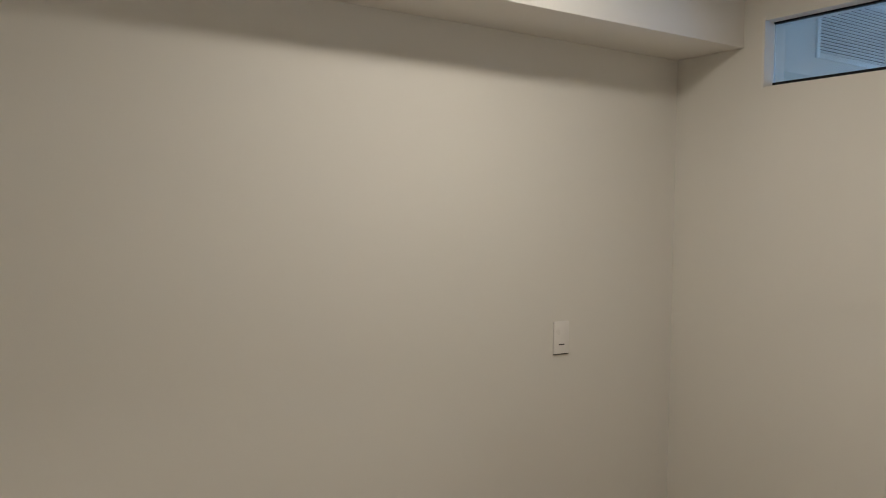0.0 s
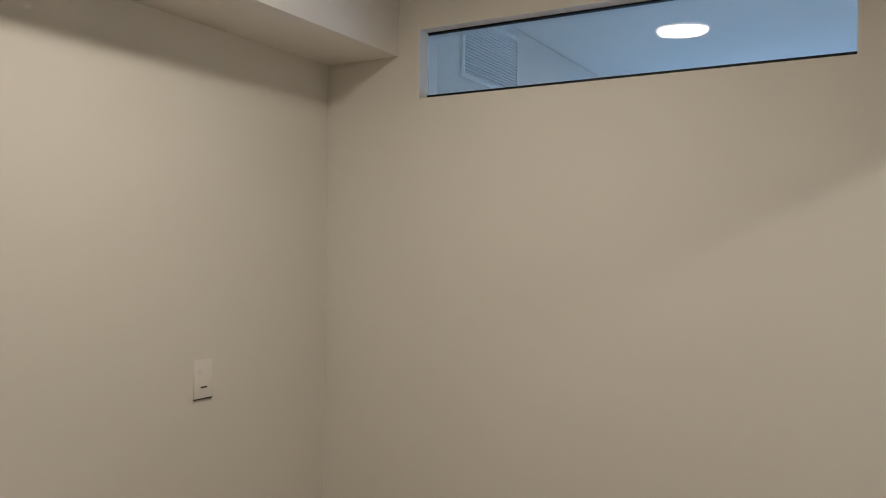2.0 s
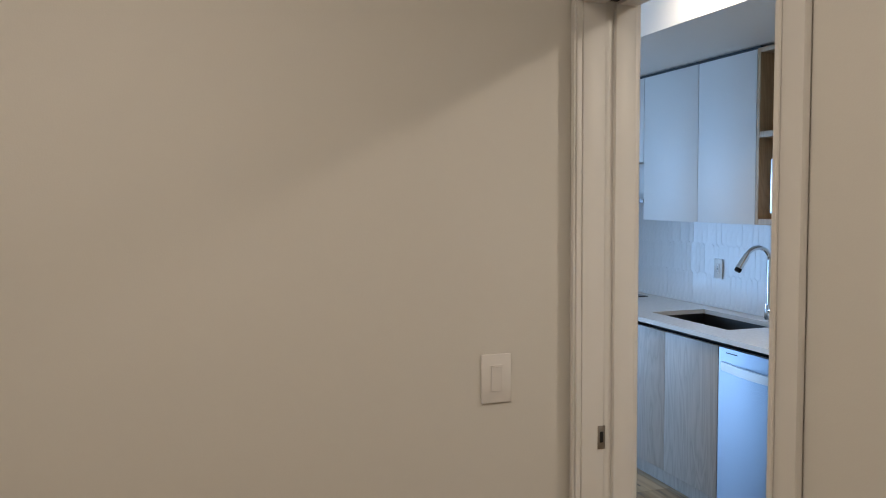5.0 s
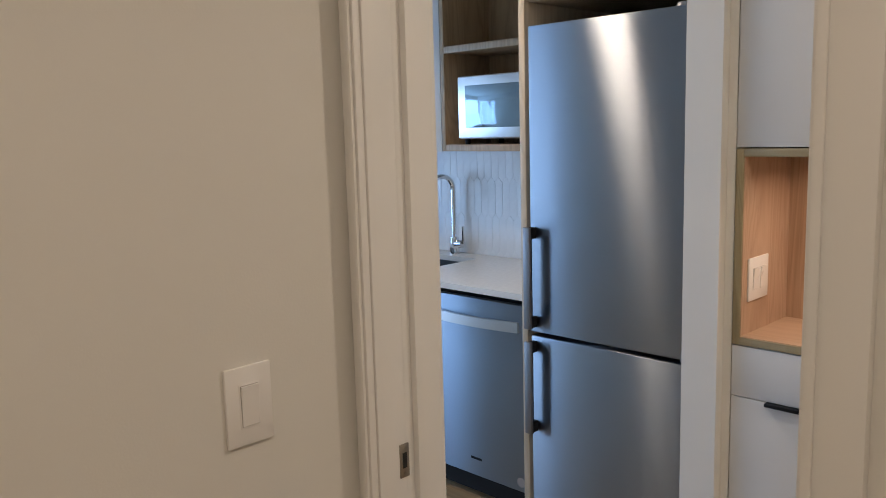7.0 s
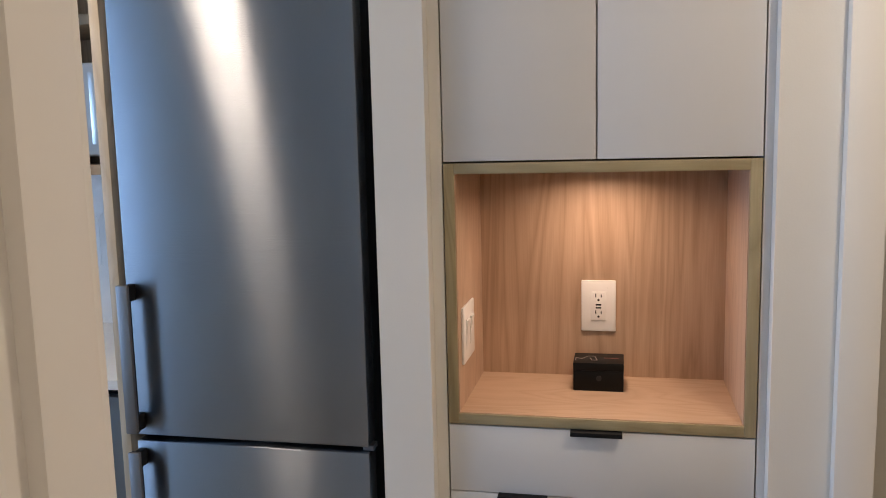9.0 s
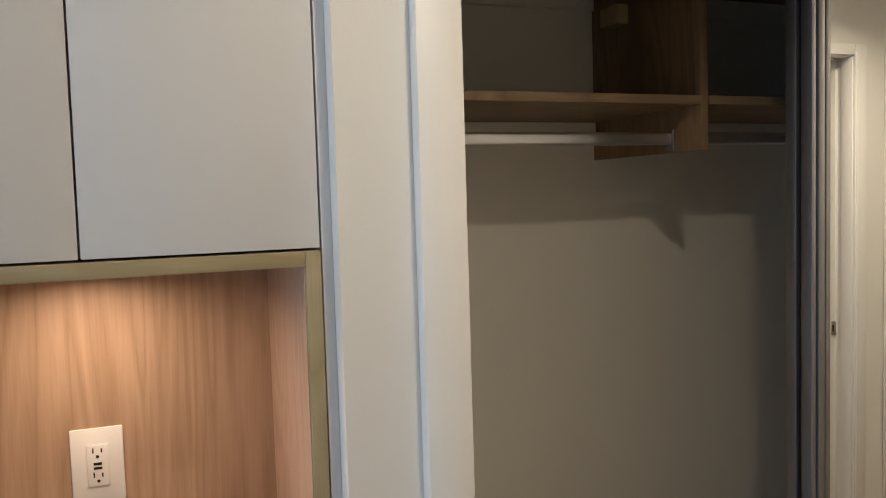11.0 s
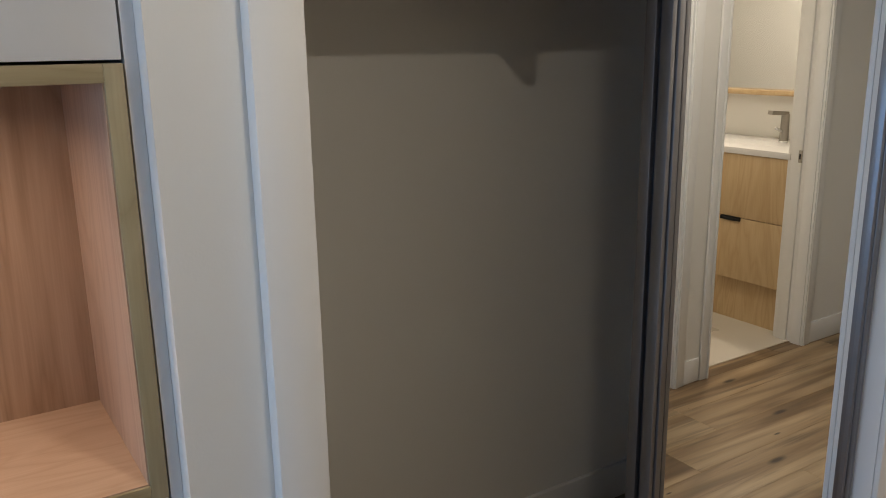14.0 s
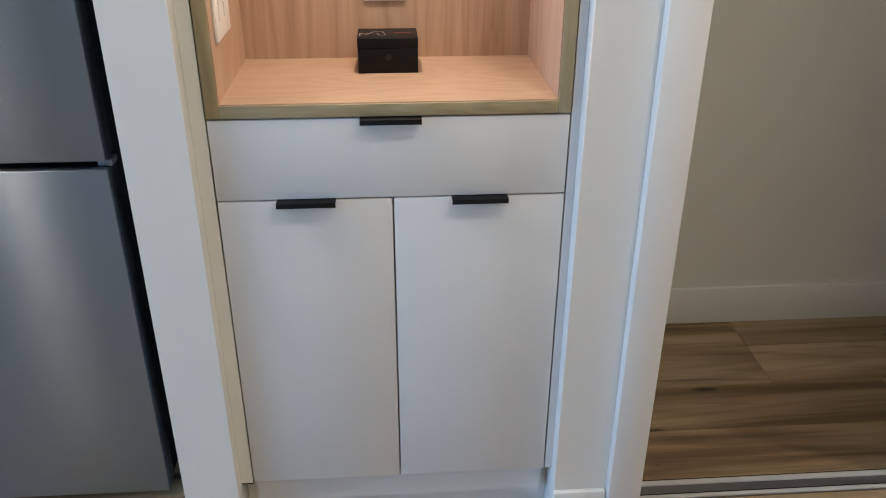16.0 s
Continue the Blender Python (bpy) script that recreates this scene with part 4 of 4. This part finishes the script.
part("print_bar", one(0.222, 0.225, -0.342, -0.310, 1.0261, 1.0266), REDPRINT, bx)
part("thumb_notch", rod(B(), (0.1792, -0.300, 0.992), (0.1782, -0.300, 0.992), 0.006, n=20), DARK, bx)

# ---- den and living room ----
wall_plate("light_switch", "white rocker light switch on the cream den wall", (-1.506, 0, 1.168), ((1, 0, 0), (0, -1, 0)), "switch", 0.074, 0.114)
wall_plate("wall_control", "white wall control with dark slot on the cream den wall", (DEN_W, -0.599, 1.180), ((0, 1, 0), (1, 0, 0)), "control", 0.074, 0.119)
wall_plate("power_outlet", "white double power outlet low on den wall", (DEN_W, -0.58, 0.515), ((0, 1, 0), (1, 0, 0)), "outlet", 0.074, 0.119)
disc_light("ceiling_light", DEN_LAMP, "round flush white ceiling light, lit, in den")
disc_light("ceiling_light", HALL_LAMP, "round flush white ceiling light, lit, in hall")
# Disc for the added fill lamp, kept out of view behind the track fascia.
disc_light("ceiling_light", HALL_FILL_REAR, "round flush white ceiling light, lit, in hall")
disc_light("ceiling_light", KITCHEN_LAMP, "round flush white ceiling light, lit, in kitchen")
sd = thing("sprinkler_cover", (-2.26, -1.41, CEIL_Z), "flat round white sprinkler cover on ceiling", "sprinkler")
bm = B()
rod(bm, (-2.26, -1.41, CEIL_Z), (-2.26, -1.41, CEIL_Z - 0.011), 0.045, 0.040, 32)
part("cover", bm, TRIM, sd)
grille("air_vent", -3.07, 0.45, 0.99, 2.275, 2.555, 1, "white slatted air vent on living room soffit", 18)

# ---- closet ----
cf = thing("closet_frame", (-0.02, -1.53, 0), "white painted casing around the closet opening", "door frame", kind="structure")
part("casing", one(EAST - 0.027, EAST, CL1, -0.723, 0, 2.065, bevel=0.002), TRIM, cf)
part("casing", one(-0.003, 0.012, -2.375, CL0, 0, 2.065, bevel=0.002), TRIM, cf)
part("casing", one(-0.003, 0.012, CL0 + 0.001, CL1 - 0.001, 1.990, 2.065, bevel=0.002), TRIM, cf)
part("jamb", one(EAST + 0.001, 0.14, CL1, CL1 + 0.02, 0, 2.04, bevel=0.001), TRIM, cf)
part("jamb", one(0.013, 0.14, CL0 - 0.02, CL0, 0, 2.04, bevel=0.001), TRIM, cf)
part("head_jamb", one(0.013, 0.14, CL0, CL1, 1.990, 2.04, bevel=0.001), TRIM, cf)
tr = thing("sliding_door_track", (0.09, -1.53, 0), "satin aluminium closet door track, top and bottom", "door track")
bm = B()
box(bm, 0.034, 0.040, CL0 + 0.001, CL1 - 0.001, 1.931, 1.989, 0.001)
box(bm, 0.026, 0.034, CL0 + 0.001, CL1 - 0.001, 1.973, 1.989, 0.001)
part("brush_strip", one(0.031, 0.037, CL0 + 0.001, CL1 - 0.001, 1.916, 1.9305), BLACK, tr, "black brush strip")
box(bm, 0.040, 0.135, CL0 + 0.001, CL1 - 0.001, 1.980, 1.989)
box(bm, 0.080, 0.083, CL0 + 0.001, CL1 - 0.001, 1.955, 1.980)
part("fascia", bm, ALU, tr)
part("floor_rail", one(0.062, 0.122, CL0 + 0.001, CL1 - 0.001, 0.001, 0.004), ALU, tr)
for x0, x1, z in ((0.063, 0.073, 0.009), (0.104, 0.118, 0.009)):
    part("rail_lip", one(x0, x1, CL0 + 0.001, CL1 - 0.001, 0.004, z, bevel=0.001), RAIL_ALU, tr, "bright aluminium lip")
for x0 in (0.0735, 0.1185):
    part("brush_strip", one(x0, x0 + 0.003, CL0 + 0.001, CL1 - 0.001, 0.004, 0.008), BLACK, tr, "black brush strip")


def sliding_door(x, y0, y1, label):
    t = thing("sliding_mirror_door", (x, (y0 + y1) / 2, 0.016), label, "closet door", "sliding mirror doors")
    for y, s in ((y1, -1), (y0, 1)):
        bm = B()
        a = y
        for w_, dx, th in ((0.011, 0.003, 0.026), (0.0035, 0.010, 0.015), (0.015, 0.0, 0.032), (0.0035, 0.010, 0.015), (0.012, 0.002, 0.027)):
            b = a + s * w_
            box(bm, x + dx, x + dx + th, a, b, 0.016, 1.955, 0.002)
            a = b
        k = part("stile", bm, ALU, t)
        # Dark strips put the grooves' shade into the stile as colour.
        for off in (0.0112, 0.0297):
            part("gasket", one(x + 0.0075, x + 0.0105, y + s * off, y + s * (off + 0.0031), 0.018, 1.953), DARK, k, "dark strip for the shade in the stile groove")
    for z0, z1 in ((0.016, 0.046), (1.925, 1.955)):
        part("rail", one(x + 0.004, x + 0.028, y0 + 0.045, y1 - 0.045, z0, z1, bevel=0.002), ALU, t)
    part("backing_board", one(x + 0.0185, x + 0.022, y0 + 0.044, y1 - 0.044, 0.045, 1.926), PRINT, t, "grey backing board")
    part("mirror", one(x + 0.014, x + 0.018, y0 + 0.044, y1 - 0.044, 0.045, 1.926), MIRROR, t, "clear mirror pane")
    return t


sliding_door(0.055, -2.278, -1.530, "mirrored sliding closet door in satin aluminium frame")
sliding_door(0.097, -2.274, -1.534, "rear mirrored sliding closet door, stacked behind")

SF, DY = 0.372, -1.540
cs = thing("closet_shelf", (0.58, -1.55, 1.73), "oak closet shelf spanning the closet", "shelf")
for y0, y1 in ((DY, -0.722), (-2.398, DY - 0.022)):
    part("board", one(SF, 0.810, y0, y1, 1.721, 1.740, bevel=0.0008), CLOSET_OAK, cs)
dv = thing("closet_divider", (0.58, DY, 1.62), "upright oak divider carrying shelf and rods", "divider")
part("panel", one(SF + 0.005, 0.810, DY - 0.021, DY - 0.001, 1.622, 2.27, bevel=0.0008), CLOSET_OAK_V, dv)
part("bracket", one(0.640, 0.715, DY, DY + 0.035, 1.948, 1.995, bevel=0.003), OAK_EDGE_V, dv, "small pale mounting block")
us = thing("upper_closet_shelf", (0.58, -1.55, 2.066), "oak upper closet shelf in deep shade", "shelf")
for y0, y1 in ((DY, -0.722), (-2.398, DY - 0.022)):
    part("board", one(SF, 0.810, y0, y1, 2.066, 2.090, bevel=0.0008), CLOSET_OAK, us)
for y0, y1 in ((DY, -0.722), (-2.398, DY - 0.022)):
    t = thing("closet_rod", (0.475, (y0 + y1) / 2, 1.64), "flat oval satin aluminium hanging rod", "closet rod", "closet rods")
    part("tube", one(0.467, 0.483, y0 + 0.004, y1 - 0.004, 1.639, 1.668, bevel=0.007, seg=4), ALU_LIGHT, t)
    for y in (y0 + 0.001, y1 - 0.009):
        part("end_bracket", one(0.462, 0.488, y, y + 0.008, 1.626, 1.674, bevel=0.002), ALU, t)
    t = thing("shelf_cleat", (0.79, (y0 + y1) / 2, 1.69), "painted wooden cleat under the closet shelf", "cleat", "shelf cleats")
    part("rail", one(0.794, 0.812, y0 + 0.002, y1 - 0.002, 1.662, 1.720, bevel=0.001), TRIM, t)
    t = thing("wall_rail", (0.79, (y0 + y1) / 2, 2.01), "painted wooden cleat under the upper closet shelf", "rail", "closet wall rails")
    part("rail", one(0.794, 0.812, y0 + 0.002, y1 - 0.002, 2.012, 2.065, bevel=0.001), TRIM, t)

# ---- bathroom ----
VY = -3.95
va = thing("bathroom_vanity", (-1.9, -4.17, 0), "oak two-drawer bathroom vanity with white top", "vanity")
part("body", one(-2.60, -1.32, VY - 0.02, -4.44, 0.245, 0.912), VANITY_OAK, va)
for z0, z1 in ((0.247, 0.577), (0.581, 0.910)):
    k = part("drawer_front", one(-2.598, -1.322, VY - 0.0195, VY, z0, z1, bevel=0.0012), VANITY_OAK, va)
    if z0 < 0.3:
        part("edge_pull", one(-1.69, -1.57, VY - 0.01, VY + 0.014, z1 - 0.016, z1 + 0.002, bevel=0.0008), BLACK, k, "black metal edge pull")
part("plinth", one(-2.58, -1.34, VY - 0.08, VY - 0.06, 0.004, 0.245), VANITY_OAK, va)
k = part("top", one(-2.61, -1.305, VY + 0.012, -4.447, 0.912, 0.945, bevel=0.004), QUARTZ, va, "white basin top")
bm = B()
bmesh.ops.create_uvsphere(bm, u_segments=32, v_segments=12, radius=1.0, matrix=Matrix.LocRotScale((-1.72, -4.17, 0.9452), None, (0.25, 0.13, 0.0035)))
part("basin_rim", bm, QUARTZ, k, "shallow oval basin rim")
bf = thing("bathroom_faucet", (-1.60, -4.30, 0.945), "chrome single-lever basin faucet", "faucet")
part("body", rod(B(), (-1.60, -4.30, 0.945), (-1.60, -4.30, 1.095), 0.024, 0.021, 24), NICKEL, bf)
part("base_ring", rod(B(), (-1.60, -4.30, 0.945), (-1.60, -4.30, 0.953), 0.027, 0.025, 24), CHROME, bf)
bm = B()
prism(bm, [(-4.31, 1.088), (-4.31, 1.108), (-4.17, 1.120), (-4.165, 1.100), (-4.18, 1.098)], "x", -1.614, -1.586)
part("spout", bm, NICKEL, bf)
part("lever", rod(B(), (-1.60, -4.28, 1.005), (-1.60, -4.225, 1.025), 0.008, 0.006, 14), CHROME, bf)
t = thing("oak_ledge", (-1.95, -4.40, 1.183), "narrow oak ledge under the bathroom mirror", "ledge")
part("board", one(-2.60, -1.31, -4.449, -4.36, 1.183, 1.208, bevel=0.001), VANITY_OAK, t)
t = thing("bathroom_mirror", (-1.95, -4.44, 1.21), "frameless wall mirror above the vanity", "mirror")
part("glass", one(-2.60, -1.31, -4.449, -4.444, 1.210, 1.975), MIRROR, t)
vl = thing("vanity_light", (-1.95, -4.4, 2.05), "white glass bar light above the mirror, lit", "wall light")
part("back_plate", one(-2.25, -1.65, -4.449, -4.43, 2.05, 2.15, bevel=0.003), ALU, vl)
part("shade", rod(B(), (-2.30, -4.36, 2.085), (-1.60, -4.36, 2.085), 0.062, n=32), LAMP_ON, vl, "glowing white glass shade")
for xa, xb in ((-2.325, -2.301), (-1.599, -1.575)):
    part("end_cap", rod(B(), (xa, -4.36, 2.085), (xb, -4.36, 2.085), 0.064, n=32), CHROME, vl, "chrome end cap")

rb = thing("towel_rail", (-2.95, -3.2, 2.0), "slim chrome double towel rail on bathroom wall", "towel rail")
for y, z in ((-3.225, 2.055), (-3.285, 2.040)):
    k = part("bar", rod(B(), (-3.30, y, z), (-2.70, y, z), 0.006, n=14), CHROME, rb)
    part("end_knob", rod(B(), (-2.705, y, z), (-2.685, y, z), 0.010, n=16), CHROME, k)
for x in (-3.25, -2.75):
    part("wall_post", rod(B(), (x, -3.16, 2.050), (x, -3.285, 2.040), 0.006, n=14), CHROME, rb)

# ---- floor planks and tiles, piece by piece ----
PW, PL, PT = 0.182, 1.22, 0.012
plank_data = {}


def plank_mesh(length):
    key = round(length, 3)
    if key not in plank_data:
        bm = B()
        w_, e = PW / 2 - 0.0003, 0.0009
        ln = length / 2 - 0.0003
        lo = [bm.verts.new(p) for p in ((-w_, -ln, -PT), (w_, -ln, -PT), (w_, ln, -PT), (-w_, ln, -PT))]
        mi = [bm.verts.new(p) for p in ((-w_, -ln, -e), (w_, -ln, -e), (w_, ln, -e), (-w_, ln, -e))]
        hi = [bm.verts.new(p) for p in ((-w_ + e, -ln + e, 0), (w_ - e, -ln + e, 0), (w_ - e, ln - e, 0), (-w_ + e, ln - e, 0))]
        bm.faces.new(hi)
        for a, b in ((lo, mi), (mi, hi)):
            for i in range(4):
                bm.faces.new((a[i], a[(i + 1) % 4], b[(i + 1) % 4], b[i]))
        plank_data[key] = meshed("plank", bm, PLANK, False)
    return plank_data[key]


rng = random.Random(4)
for r in range(25):
    x = -3.52 + PW * (r + 0.5)
    if x > 0.98:
        break
    south = -3.08 if x < -1.32 else -4.50
    y = -4.7 - rng.choice((0.0, 0.3, 0.61, 0.9))
    while y < 6.55:
        a, b = max(y, south), min(y + PL, 6.55)
        if b - a > 0.05:
            piece("plank", plank_mesh(b - a), floor, (x, (a + b) / 2, 0))
        y += PL

bs = thing("backsplash", (0.895, 2.4, 0.915), "glossy white picket tile backsplash", "backsplash", kind="structure")
part("grout_bed", one(0.8935, 0.8995, 0.872, 3.995, 0.916, 1.56), GROUT, bs)
TW, TH, TP = 0.046, 0.205, 0.024
tiles = []
for v in range(3):
    bm = B()
    w_, h, p = TW / 2 - 0.001, TH / 2 - 0.001, TP
    outline = [(-w_, -h + p), (0, -h), (w_, -h + p), (w_, h - p), (0, h), (-w_, h - p)]
    lean = (0.0006, -0.0005, 0.0)[v]
    a = [bm.verts.new((0, u, z)) for u, z in outline]
    b = [bm.verts.new((-0.0009 - lean * 0.7 * u / w_, u * 0.98, z * 0.995)) for u, z in outline]
    bm.faces.new(b)
    for i in range(6):
        bm.faces.new((a[i], a[(i + 1) % 6], b[(i + 1) % 6], b[i]))
    tiles.append(meshed("picket_tile", bm, GLAZE, False))
count = 0
for r in range(3):
    z = 0.918 + TH / 2 + r * (TH - TP)
    for c in range(68):
        y = 0.895 + c * TW + (TW / 2 if r % 2 else 0)
        if y > 3.96 or (z + TH / 2 > 1.50) or count >= 300:
            continue
        piece("picket_tile", tiles[rng.randrange(3)], bs, (0.8936, y, z))
        count += 1
